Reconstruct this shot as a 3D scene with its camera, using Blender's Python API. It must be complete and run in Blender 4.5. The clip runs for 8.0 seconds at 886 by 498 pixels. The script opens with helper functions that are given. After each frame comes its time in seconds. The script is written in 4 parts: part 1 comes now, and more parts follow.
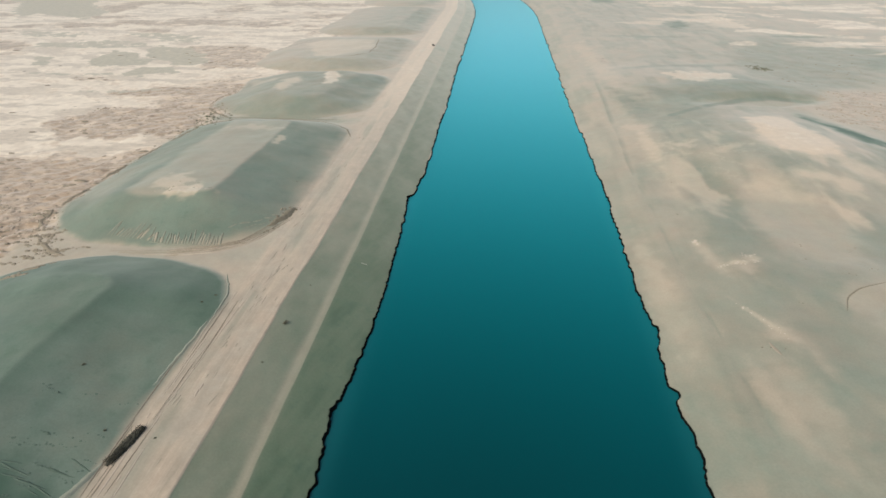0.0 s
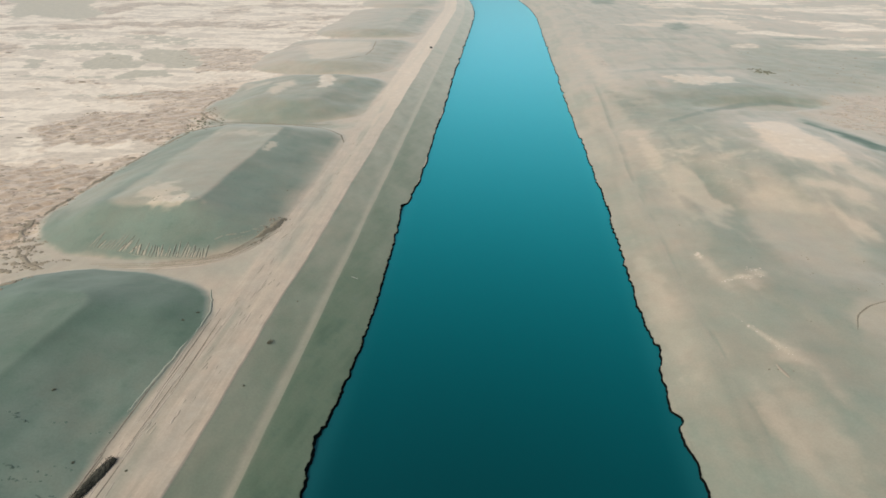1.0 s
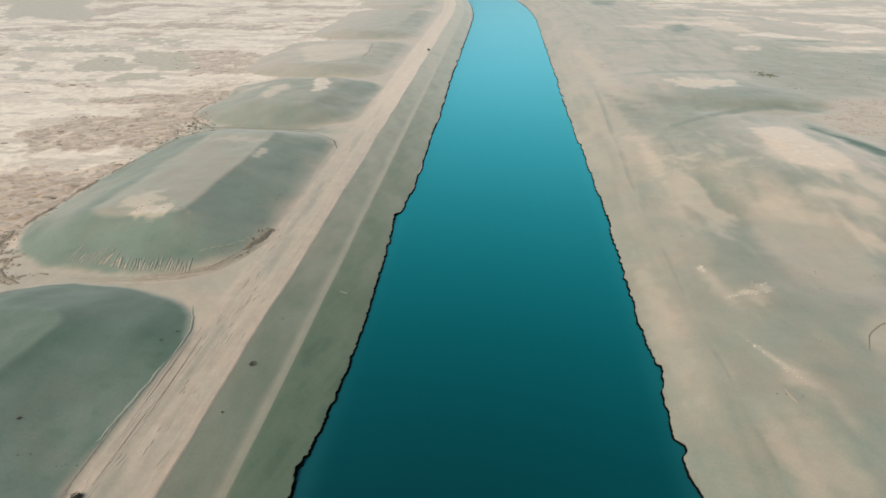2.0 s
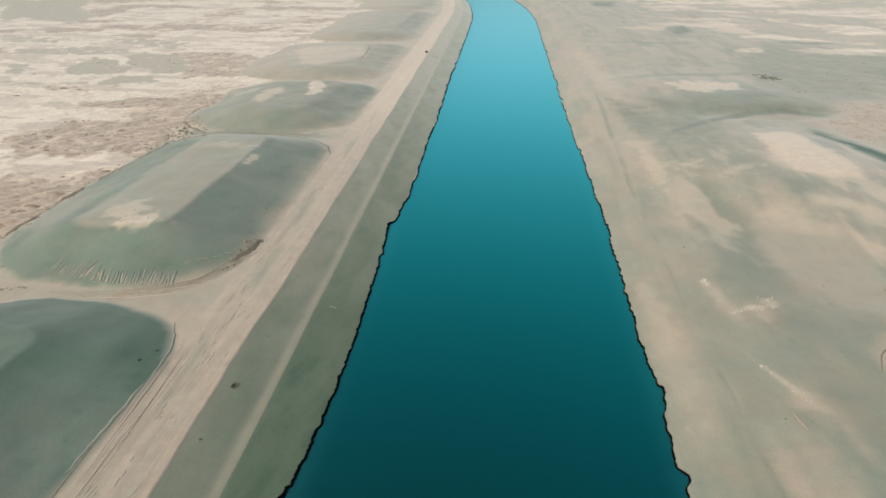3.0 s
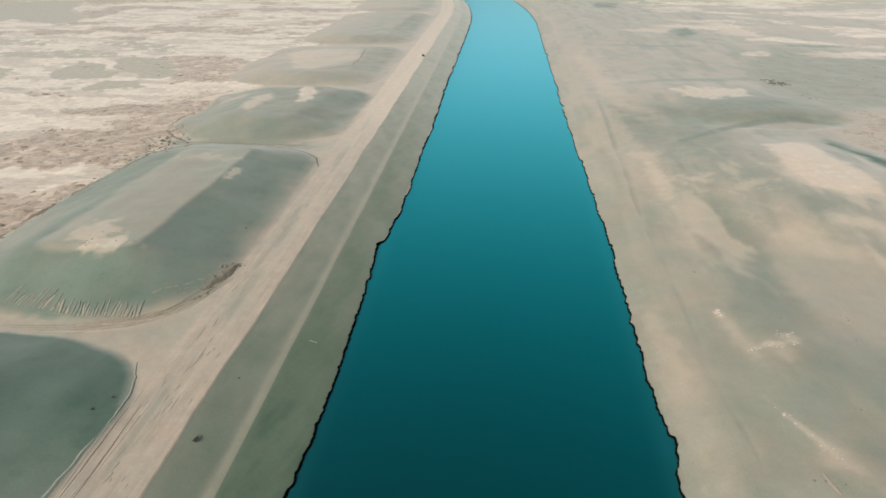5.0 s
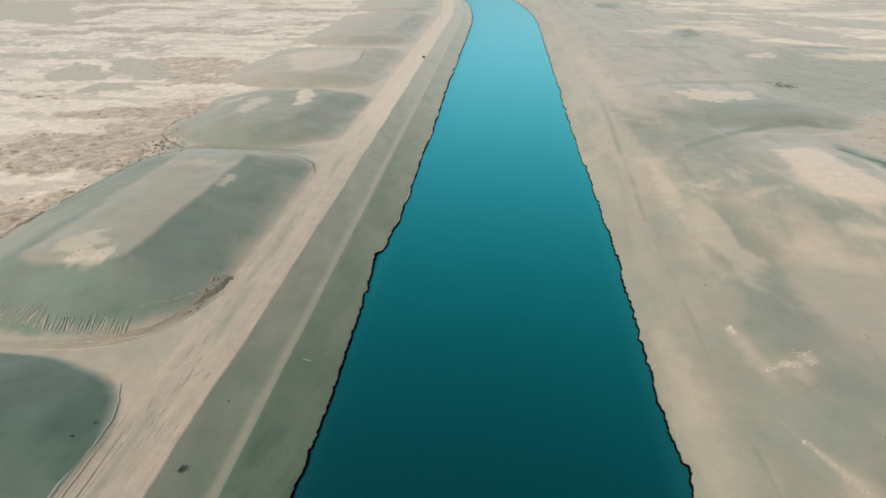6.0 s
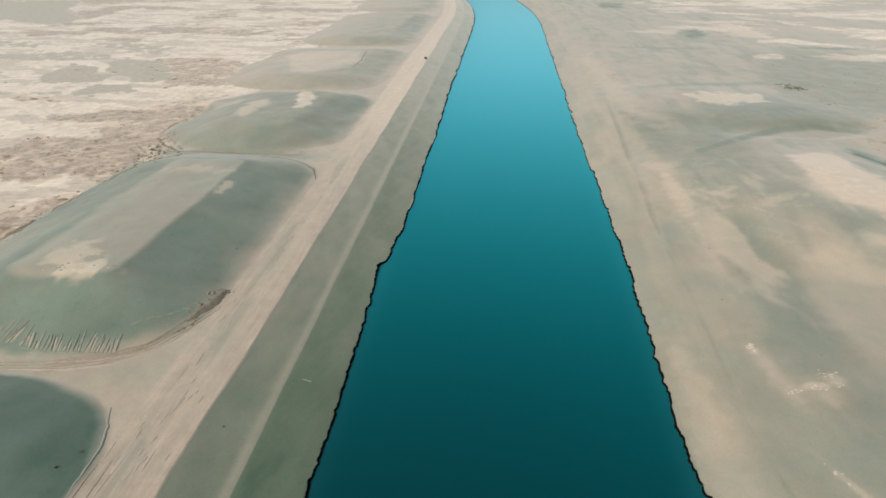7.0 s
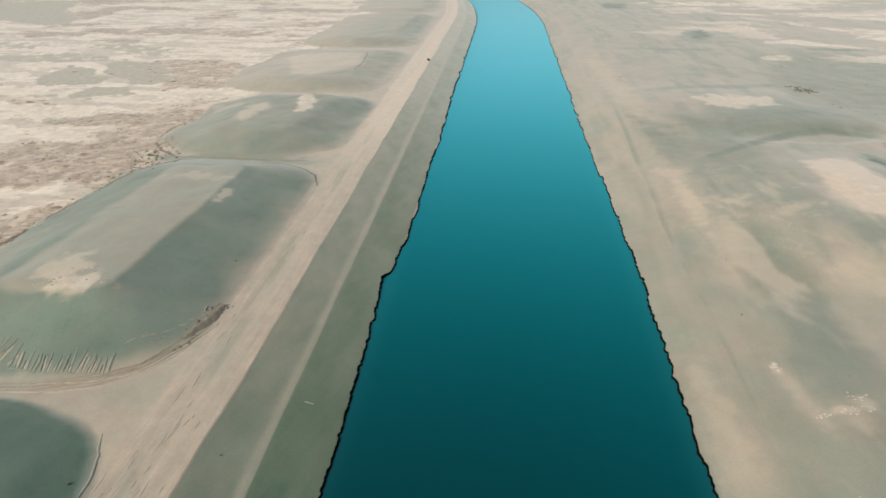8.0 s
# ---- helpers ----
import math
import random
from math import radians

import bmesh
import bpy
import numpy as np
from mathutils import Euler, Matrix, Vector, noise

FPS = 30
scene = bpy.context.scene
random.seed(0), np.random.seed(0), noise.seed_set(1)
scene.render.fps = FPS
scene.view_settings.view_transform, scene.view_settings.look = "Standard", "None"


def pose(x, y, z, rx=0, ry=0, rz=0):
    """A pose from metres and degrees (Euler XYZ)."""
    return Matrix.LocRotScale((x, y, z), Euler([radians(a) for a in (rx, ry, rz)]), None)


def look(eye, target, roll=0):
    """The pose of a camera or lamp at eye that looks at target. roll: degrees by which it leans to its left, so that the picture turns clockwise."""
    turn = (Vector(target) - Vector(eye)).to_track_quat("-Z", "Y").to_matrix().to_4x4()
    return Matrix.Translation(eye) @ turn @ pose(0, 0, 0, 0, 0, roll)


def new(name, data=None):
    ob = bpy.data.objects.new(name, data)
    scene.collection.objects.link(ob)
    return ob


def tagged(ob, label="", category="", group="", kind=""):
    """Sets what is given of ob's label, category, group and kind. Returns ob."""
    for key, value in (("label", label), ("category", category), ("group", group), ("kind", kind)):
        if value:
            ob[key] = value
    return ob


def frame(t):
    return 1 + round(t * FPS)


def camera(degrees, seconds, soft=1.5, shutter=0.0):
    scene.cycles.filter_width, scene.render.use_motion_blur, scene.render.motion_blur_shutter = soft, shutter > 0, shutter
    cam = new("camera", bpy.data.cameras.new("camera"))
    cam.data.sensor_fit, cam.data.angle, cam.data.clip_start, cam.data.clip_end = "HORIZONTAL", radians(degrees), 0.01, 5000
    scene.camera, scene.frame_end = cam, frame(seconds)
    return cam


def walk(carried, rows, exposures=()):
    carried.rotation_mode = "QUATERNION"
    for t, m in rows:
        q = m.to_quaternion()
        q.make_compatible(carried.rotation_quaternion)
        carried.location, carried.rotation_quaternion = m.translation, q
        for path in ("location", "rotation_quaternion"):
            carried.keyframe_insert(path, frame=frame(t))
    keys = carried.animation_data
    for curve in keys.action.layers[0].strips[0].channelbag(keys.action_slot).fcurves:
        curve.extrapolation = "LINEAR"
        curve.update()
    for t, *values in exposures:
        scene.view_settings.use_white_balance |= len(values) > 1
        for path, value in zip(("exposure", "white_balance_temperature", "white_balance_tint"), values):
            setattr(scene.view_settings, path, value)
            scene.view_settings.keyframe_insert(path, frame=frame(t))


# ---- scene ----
cam = camera(78.0, 8.0, soft=1.6)
PATH = [
    (0.0, -8.53, 0.0, 113.41, 59.472, -0.01, 5.619),
    (0.5, -7.61, 5.06, 113.54, 59.503, -0.01, 5.653),
    (1.0, -6.76, 9.63, 113.62, 59.526, -0.021, 5.661),
    (1.5, -5.83, 14.63, 113.67, 59.534, -0.026, 5.677),
    (3.0, -3.21, 28.73, 113.7, 59.602, -0.029, 5.761),
    (3.5, -2.5, 33.19, 113.79, 59.587, -0.027, 5.786),
    (4.0, -1.92, 38.17, 113.74, 59.587, -0.022, 5.802),
    (4.5, -1.64, 43.2, 113.82, 59.587, -0.024, 5.81),
    (6.0, -2.62, 57.26, 113.58, 59.572, -0.057, 5.902),
    (6.5, -3.78, 62.01, 113.43, 59.541, -0.066, 5.935),
    (7.0, -5.52, 66.61, 113.3, 59.511, -0.052, 5.952),
    (7.5, -7.19, 70.69, 113.24, 59.495, -0.04, 5.977),
    (8.0, -8.93, 75.46, 113.14, 59.495, -0.033, 5.985),
]
walk(cam, [(t, pose(x, y, z, rx, ry, rz)) for t, x, y, z, rx, ry, rz in PATH], [(0.0, -0.19, 6200, 4), (1.5, -0.18, 6200, 4), (3.0, -0.22, 6200, 4), (8.0, -0.22, 6200, 4)])

# ---------------------------------------------------------------- light
SUN_HIGH, SUN_FROM = 43.0, 226.0     # degrees above the horizon; compass bearing, y is north
SUN_POWER, SKY_POWER = 2.38, 0.15

world = bpy.data.worlds.new("hazy_sky")
scene.world = world
world.use_nodes = True
wn = world.node_tree
sky = wn.nodes.new("ShaderNodeTexSky")
sky.sky_type = "NISHITA"
sky.sun_disc = False
sky.sun_elevation = radians(SUN_HIGH)
sky.sun_rotation = radians(SUN_FROM)
sky.dust_density = 5.0
sky.air_density = 1.0
wn.links.new(sky.outputs["Color"], wn.nodes["Background"].inputs["Color"])
wn.nodes["Background"].inputs["Strength"].default_value = SKY_POWER

sun = new("sun", bpy.data.lights.new("sun", "SUN"))
sun.data.energy = SUN_POWER
sun.data.angle = radians(3.0)
sun.data.color = (1.0, 0.93, 0.83)
away = Vector((math.sin(radians(SUN_FROM)) * math.cos(radians(SUN_HIGH)),
               math.cos(radians(SUN_FROM)) * math.cos(radians(SUN_HIGH)), math.sin(radians(SUN_HIGH))))
sun.matrix_world = look(away * 400, (0, 0, 0))


# ---------------------------------------------------------------- noise on arrays
def lattice(ix, iy, seed):
    n = (ix.astype(np.int64) * 374761393 + iy.astype(np.int64) * 668265263 + seed * 974711) & 0xFFFFFFFF
    n = ((n ^ (n >> 13)) * 1274126177) & 0xFFFFFFFF
    n = ((n ^ (n >> 16)) * 2246822519) & 0xFFFFFFFF
    return (n ^ (n >> 15)) / 4294967295.0 * 2 - 1


def soft_noise(x, y, seed=0):
    x, y = np.broadcast_arrays(np.asarray(x, float), np.asarray(y, float))
    ix, iy = np.floor(x), np.floor(y)
    u, v = x - ix, y - iy
    u, v = u * u * u * (u * (6 * u - 15) + 10), v * v * v * (v * (6 * v - 15) + 10)
    a, b = lattice(ix, iy, seed), lattice(ix + 1, iy, seed)
    c, d = lattice(ix, iy + 1, seed), lattice(ix + 1, iy + 1, seed)
    return (a * (1 - u) + b * u) * (1 - v) + (c * (1 - u) + d * u) * v


def fbm(x, y, octaves=4, seed=0, gain=0.5):
    total, size, norm = 0.0, 1.0, 0.0
    for k in range(octaves):
        total = total + size * soft_noise(np.asarray(x) * 2.03 ** k + 17.3 * k, np.asarray(y) * 2.03 ** k - 9.1 * k, seed + 31 * k)
        norm += size
        size *= gain
    return total / norm


def ease(a, b, v):
    u = np.clip((v - a) / (b - a), 0, 1)
    return u * u * (3 - 2 * u)


# ---------------------------------------------------------------- the lie of the land
WATER = -7.5


def bend(y):
    """The canal's centre line swings to -x far ahead."""
    d = np.maximum(np.asarray(y, float) - 880, 0)
    return -np.where(d < 700, 2.9e-4 * d * d, 2.9e-4 * 700 * (2 * d - 700))


# the larger bites that the water has taken: place along the canal, distance from its centre line
BITES_LEFT = ([60, 81, 100, 108, 118, 128, 144, 176, 204, 235, 253, 256, 262, 295, 364, 420, 526, 724], [49, 49.2, 51.0, 51.0, 50.0, 48.9, 48.1, 48.0, 49.0, 50.2, 51.1, 50.4, 48.4, 47.3, 47.6, 47.2, 48.2, 48.4])
BITES_RIGHT = ([60, 91, 104, 109, 116, 126, 128, 142, 157, 165, 185, 205, 208, 213, 248, 270, 300, 356, 453, 654], [49, 49.2, 50.0, 50.2, 48.6, 50.2, 48.3, 49.2, 50.8, 49.6, 49.2, 49.9, 48.8, 50.2, 50.2, 51.0, 50.0, 49.2, 48.5, 48.0])


def shore(y, side):
    """How far the eroded waterline lies from the centre line."""
    y = np.asarray(y, float)
    seed = 5 if side < 0 else 77
    far = ease(260, 420, y)
    slow = np.interp(y, *(BITES_LEFT if side < 0 else BITES_RIGHT))
    bites = (0.45 + 0.5 * far) * fbm(y / (6.0 + 3.0 * far), 3.5, 3, seed + 1)
    slump = (0.5 + 0.5 * far) * ease(0.28, 0.36, soft_noise(y / 13.0, 8.5, seed + 2))
    chips = ((0.68 if side < 0 else 0.9) - 0.35 * far) * fbm(y / 2.3, 5.5, 3, seed + 3, 0.6) + 0.35 * ease(0.22, 0.3, soft_noise(y / 4.3, 2.5, seed + 4))
    return slow + bites + slump - 0.32 + chips


def lip(y, side):
    """How wide the bare mud edge is."""
    y = np.asarray(y, float)
    wide = (0.30 if side < 0 else 0.18) + 0.34 * fbm(y / 2.6, 2.5, 3, 400 + side) + 0.16 * fbm(y / 25.0, 4.5, 2, 410 + side)
    far = ease(220, 420, y)
    dash = ease(-0.15, 0.15, soft_noise(y / 9.0, 9.5, 440 + side))
    wide = 0.85 * wide * (1 - far) + far * (0.62 if side < 0 else 0.30) * dash
    return np.clip(wide, 0.11 - 0.05 * far, 1.2)


# spoil heaps: middle x, first and last y, half width, height at the near and the far end
HEAPS = [
    (-147, -60, 171, 49, 11.0, 10.0),
    (-151, 179, 350, 55, 12.0, 8.0),
    (-155, 353, 486, 59, 9.0, 7.0),
    (-170, 491, 668, 70, 6.0, 5.0),
    (-168, 681, 940, 68, 6.0, 5.0),
    (-172, 955, 1230, 68, 3.5, 3.5),
]


def heap_at(k, xc, y):
    """Depth inside the foot line of a heap (metres, in the heap's own stretched measure), and its height over the flat."""
    cx, y0, y1, half, h0, h1 = HEAPS[k]
    sharp = ease(cx - 8, cx + 6, xc) * (1.0 if k < 2 else 0.35)
    wob = (3.0 - 2.0 * sharp if k < 2 else 6.0) * fbm(xc / 38.0, y / 38.0, 3, 200 + k)
    px, py = np.abs(xc - cx), np.abs(y - (y0 + y1) / 2) * 1.22
    hx, hy, r = half, (y1 - y0) / 2 * 1.22, 42.0
    qx, qy = px - hx + r, py - hy + r
    out = np.hypot(np.maximum(qx, 0), np.maximum(qy, 0)) + np.minimum(np.maximum(qx, qy), 0) - r
    depth = -out + wob
    if k == 0:
        depth = depth + 3.4 * ease(100, 140, y) * ease(-128, -106, xc)
    # the road side keeps a sharp crest, the other sides are worn round
    top = h0 + (h1 - h0) * np.clip((y - y0) / (y1 - y0), 0, 1)
    run = (37.0 if k == 1 else 35.0) - 2.0 * wob * sharp
    u = np.clip(depth / run, 0, 1.25)
    worn = np.where(u < 0.7, u, 0.7 + 0.3 * np.sin(np.clip((u - 0.7) / 0.55, 0, 1) * math.pi / 2))
    h = top * (sharp * np.clip(u, 0, 1) + (1 - sharp) * worn)
    h = h + 0.45 * ease(0, 12, depth) * fbm(xc / 16.0, y / 16.0, 2, 260 + k)
    return depth, run, sharp, h


def ellipse(x, y, cx, cy, rx, ry, turn=0.0, soft=0.35, ragged=0.0, seed=0):
    """1 inside an ellipse, fading to 0 across its rim."""
    c, s = math.cos(radians(turn)), math.sin(radians(turn))
    u, v = (x - cx) * c + (y - cy) * s, -(x - cx) * s + (y - cy) * c
    d = np.hypot(u / rx, v / ry)
    if ragged:
        d = d + ragged * fbm(x / (0.4 * min(rx, ry) + 3), y / (0.4 * min(rx, ry) + 3), 3, seed)
    return 1 - ease(1 - soft, 1 + soft, d)


def near_line(x, y, points, half):
    """1 on a bent line, fading to 0 at half a width from it."""
    best = np.full(np.shape(x), 1e9)
    for (ax, ay), (bx, by) in zip(points, points[1:]):
        u = np.clip(((x - ax) * (bx - ax) + (y - ay) * (by - ay)) / ((bx - ax) ** 2 + (by - ay) ** 2), 0, 1)
        best = np.minimum(best, np.hypot(x - ax - u * (bx - ax), y - ay - u * (by - ay)))
    return 1 - ease(0.15, 1.0, best / half)


def in_outline(x, y, points, soft, ragged=0.0, seed=0):
    """1 inside an outline, 0 outside, with a soft and uneven rim (metres)."""
    out = np.zeros(np.shape(x))
    px, py = np.array([p[0] for p in points], float), np.array([p[1] for p in points], float)
    pad = soft + 1.2 * ragged
    pick = (x > px.min() - pad) & (x < px.max() + pad) & (y > py.min() - pad) & (y < py.max() + pad)
    if not pick.any():
        return out
    u, v = x[pick], y[pick]
    inside = np.zeros(u.shape, bool)
    best = np.full(u.shape, 1e9)
    for ax, ay, bx, by in zip(px, py, np.roll(px, -1), np.roll(py, -1)):
        if ay != by:
            inside ^= ((ay > v) != (by > v)) & (u < (bx - ax) * (v - ay) / (by - ay) + ax)
        k = np.clip(((u - ax) * (bx - ax) + (v - ay) * (by - ay)) / ((bx - ax) ** 2 + (by - ay) ** 2), 0, 1)
        best = np.minimum(best, np.hypot(u - ax - k * (bx - ax), v - ay - k * (by - ay)))
    depth = np.where(inside, best, -best)
    if ragged:
        grain = 0.25 * min(np.ptp(px), np.ptp(py)) + 3.0
        depth = depth + ragged * (fbm(u / grain, v / grain, 4, seed, 0.6) + 0.35 * fbm(u / 7.0, v / 4.0, 3, seed + 9, 0.6))
    out[pick] = ease(-soft, soft, depth)
    return out


GROUND_PATCHES = []


def patch(kind, amount, soft, ragged, *points):
    """A patch of another earth: silt, sand, salt, rough or grey."""
    GROUND_PATCHES.append((kind, amount, soft, ragged, points))


# pans and crumbled ground on the desert flat
patch("grey", 0.85, 2, 9, (-397, 499), (-410, 525), (-411, 562), (-382, 554), (-344, 520), (-342, 502), (-359, 492))
patch("grey", 0.75, 3, 6, (-471, 530), (-451, 527), (-426, 489), (-445, 487))
patch("grey", 0.80, 3, 10, (-377, 559), (-378, 588), (-335, 587), (-285, 530), (-291, 509), (-316, 507), (-353, 533))
patch("grey", 0.80, 2, 6, (-342, 464), (-339, 494), (-308, 493), (-294, 475), (-310, 468), (-329, 457))
patch("grey", 0.65, 4, 10, (-525, 593), (-453, 625), (-369, 594), (-419, 577), (-507, 572))
patch("grey", 0.62, 8, 16, (-470, 669), (-415, 675), (-355, 659), (-340, 613), (-386, 616))
patch("grey", 0.80, 10, 26, (-912, 1028), (-760, 1044), (-603, 835), (-583, 759), (-705, 828), (-674, 751))
patch("grey", 0.55, 5, 12, (-613, 680), (-502, 659), (-501, 630), (-573, 633))
patch("salt", 0.85, 2, 5, (-406, 613), (-384, 622), (-371, 597), (-390, 593))
patch("rough", 0.62, 8, 18, (-340, 590), (-298, 609), (-238, 576), (-221, 503), (-276, 491))
patch("rough", 0.70, 2, 6, (-383, 448), (-356, 454), (-324, 443), (-364, 439))
patch("rough", 0.70, 4, 10, (-320, 401), (-288, 424), (-275, 432), (-231, 425), (-226, 408), (-255, 400), (-307, 395))
patch("rough", 0.80, 2, 3, (-250, 449), (-240, 455), (-238, 451))
patch("rough", 0.69, 5, 12, (-300, 349), (-292, 369), (-253, 370), (-249, 397), (-233, 412), (-214, 440), (-204, 357), (-200, 310), (-218, 307), (-274, 301), (-306, 326))
patch("rough", 0.50, 6, 14, (-282, 301), (-218, 308), (-200, 311), (-204, 294), (-228, 288), (-264, 294))
patch("salt", 0.8, 3, 7, (-262, 302), (-239, 301), (-230, 313), (-203, 302), (-206, 291), (-224, 282), (-232, 272), (-270, 282))
patch("rough", 0.80, 4, 9, (-310, 266), (-260, 269), (-229, 258), (-206, 254), (-200, 205), (-176, 176), (-190, 160), (-300, 150))
# spoil beyond the canal
patch("silt", 0.66, 5, 4, (99, 289), (105, 266), (109, 246), (110, 222), (104, 201), (84, 199), (83, 212), (87, 240), (94, 273))
patch("silt", 0.60, 4, 4, (100, 194), (113, 183), (123, 178), (114, 160), (99, 131), (94, 150), (96, 172))
patch("silt", 0.62, 4, 4, (91, 171), (92, 187), (108, 192), (102, 172))
patch("silt", 0.58, 3, 3, (88, 121), (90, 109), (94, 98), (106, 121), (102, 140))
patch("silt", 0.55, 6, 5, (82, 452), (94, 402), (95, 370), (84, 380), (80, 405))
patch("silt", 0.60, 9, 8, (132, 461), (198, 502), (238, 461), (223, 436), (160, 424), (124, 397))
patch("silt", 0.50, 5, 5, (127, 341), (135, 321), (143, 310), (136, 291), (120, 295), (115, 325))
patch("sand", 0.10, 5, 6, (111, 252), (134, 247), (159, 244), (140, 205), (128, 188), (109, 203), (107, 220))
patch("sand", 0.12, 4, 4, (120, 177), (137, 178), (120, 146), (114, 157), (115, 165))
patch("sand", 0.16, 5, 5, (68, 430), (80, 427), (86, 335), (84, 290), (77, 254), (75, 300), (70, 360))
patch("sand", 0.13, 3, 2, (52, 191), (57, 187), (60, 161), (58, 149), (51, 163))
patch("salt", 0.12, 6, 9, (76, 364), (92, 355), (90, 345), (80, 352))
patch("salt", 0.17, 4, 6, (93, 322), (108, 320), (106, 311), (95, 312))
patch("salt", 0.13, 3, 4, (114, 303), (124, 309), (135, 309), (124, 304))
patch("salt", 0.20, 5, 7, (137, 277), (158, 275), (172, 265), (163, 250), (155, 261), (143, 267))
patch("salt", 0.37, 3.5, 12, (134, 492), (150, 500), (186, 506), (186, 480), (164, 473), (151, 460), (136, 476))
patch("salt", 0.75, 3, 6, (244, 660), (253, 678), (274, 681), (272, 660))
patch("salt", 0.75, 4, 9, (283, 754), (321, 785), (346, 756), (410, 724), (372, 727))
patch("salt", 0.80, 6, 14, (400, 866), (446, 860), (492, 858), (471, 813), (434, 822))
patch("salt", 0.90, 10, 24, (443, 1012), (620, 1081), (543, 943), (481, 954))
patch("silt", 0.48, 14, 20, (237, 625), (284, 662), (400, 685), (276, 464), (232, 451), (206, 455), (215, 531))
# bluish shade on the far flats, painted as two silt patches
patch("silt", 0.75, 6, 10, (221, 830), (243, 846), (235, 791), (210, 774))
patch("silt", 0.70, 8, 10, (150, 1110), (192, 1105), (182, 1046), (150, 1041))
patch("salt", 0.24, 6, 9, (144, 806), (216, 838), (208, 800), (160, 794))
patch("rough", 0.6, 2, 3, (86, 582), (94, 578), (98, 552), (90, 556))
DUNE = [(149, 362), (166, 374), (181, 379), (180, 349), (183, 320), (178, 298), (164, 291), (145, 302), (145, 332)]


LEFT_X = [-4000, -200, -108.0, -95.0, -77.95, -77.55, -65.9, -63.7, -51.5, -49.9]
LEFT_Z = [0.5, 1.0, 1.7, 2.3, 2.3, 2.0, -1.7, -2.1, -6.25, -6.85]
RIGHT_X = [50.2, 52.0, 63.5, 66.5, 70.0, 88.0, 110.0, 140.0, 250.0, 4000.0]
RIGHT_Z = [-6.85, -6.3, -3.1, -2.6, -2.0, 0.4, 1.5, 2.0, 1.0, 0.5]


# patches of ground: middle, half sizes, turn in degrees, amount
HOLLOW_RIM = [(109, 375), (122, 382), (134, 391), (154, 412), (174, 426), (199, 434), (225, 431)]
HEAP_SAND = [
    (-143.5, 211, 8.5, 6, 10, 0.58), (-154, 221, 7, 9, 0, 0.36), (-129.5, 286, 2.5, 7, 0, 0.45), (-150, 305, 14, 5, 0, 0.22),
    (-200, 440, 12, 10, 0, 0.26),
]
HEAP_CRUST = [
    (0.72, 2.0, 4.5, [(-150, 446), (-152, 470), (-136, 446), (-135, 428), (-134, 415), (-141, 417), (-143, 430)]),
    (0.42, 4.0, 5.0, [(-177, 403), (-178, 427), (-167, 436), (-162, 425), (-164, 407), (-167, 393)]),
    (0.30, 6.0, 8.0, [(-215, 609), (-191, 623), (-144, 620), (-137, 569), (-161, 528), (-183, 533)]),
]
NEAR_SILT = [
    (104, 172, 17, 24, 15, 0.48), (97, 236, 8, 46, -2, 0.62), (110, 142, 10, 20, 0, 0.46), (76, 96, 9, 20, -10, 0.45), (148, 216, 13, 18, 0, 0.55),
    (76, 150, 5, 60, 0, 0.46),
]
# silt, plus painted shade: the dune's lee and the far flats
FAR_SILT_AND_SHADE = [
    (173, 444, 64, 26, 12, 0.66), (117, 380, 22, 40, 0, 0.55), (212, 343, 8, 46, 14, 1), (330, 590, 85, 90, 0, 0.62), (212, 775, 14, 26, 0, 0.5),
    (179, 414, 46, 9, 16, 0.35), (201, 447, 40, 16, 8, 0.85), (146, 283, 12, 10, 0, 0.6), (182, 291, 9, 6, 0, 0.6), (165, 705, 48, 5, 2, 0.5),
    (167, 542, 66, 7, 18, 0.5), (222, 815, 20, 36, 0, 0.5), (88, 418, 9, 36, 0, 0.7), (360, 728, 50, 7, 10, 0.7), (90, 566, 3, 14, 0, 0.7),
]
NEAR_SAND = [
    (57, 180, 5, 40, 0, 0.1), (82, 118, 6, 20, 6, 0), (80, 196, 3, 13, 8, 0.09), (83.5, 156, 1.3, 11, 24, 0.16), (87, 148, 4, 6, 24, 0.08),
    (77.5, 208, 1.2, 3, 10, 0.2), (74, 120, 3, 22, 6, 0.06), (98, 118, 3, 18, 18, 0.08), (89, 191.5, 7, 1.6, 10, 0.16), (95, 194.5, 3, 2.4, 10, 0.14),
    (92, 184, 3, 8, 25, 0.07), (128, 258, 12, 18, 25, 0.14),
]
FAR_SAND = [
    (179, 285, 8, 22, 14, 0.2), (148, 315, 10, 16, 20, 0.2), (78, 380, 6, 60, -4, 0.05), (85, 560, 12, 130, 2, 0.1), (125, 306, 16, 3, 30, 0.12),
    (83, 322, 4, 30, 0, 0.2), (260, 850, 60, 16, 0, 0.5),
]
FLAT_GREY = [(-300, 408, 44, 7, 0, 0.5), (-372, 456, 60, 5, 0, 0.5)]


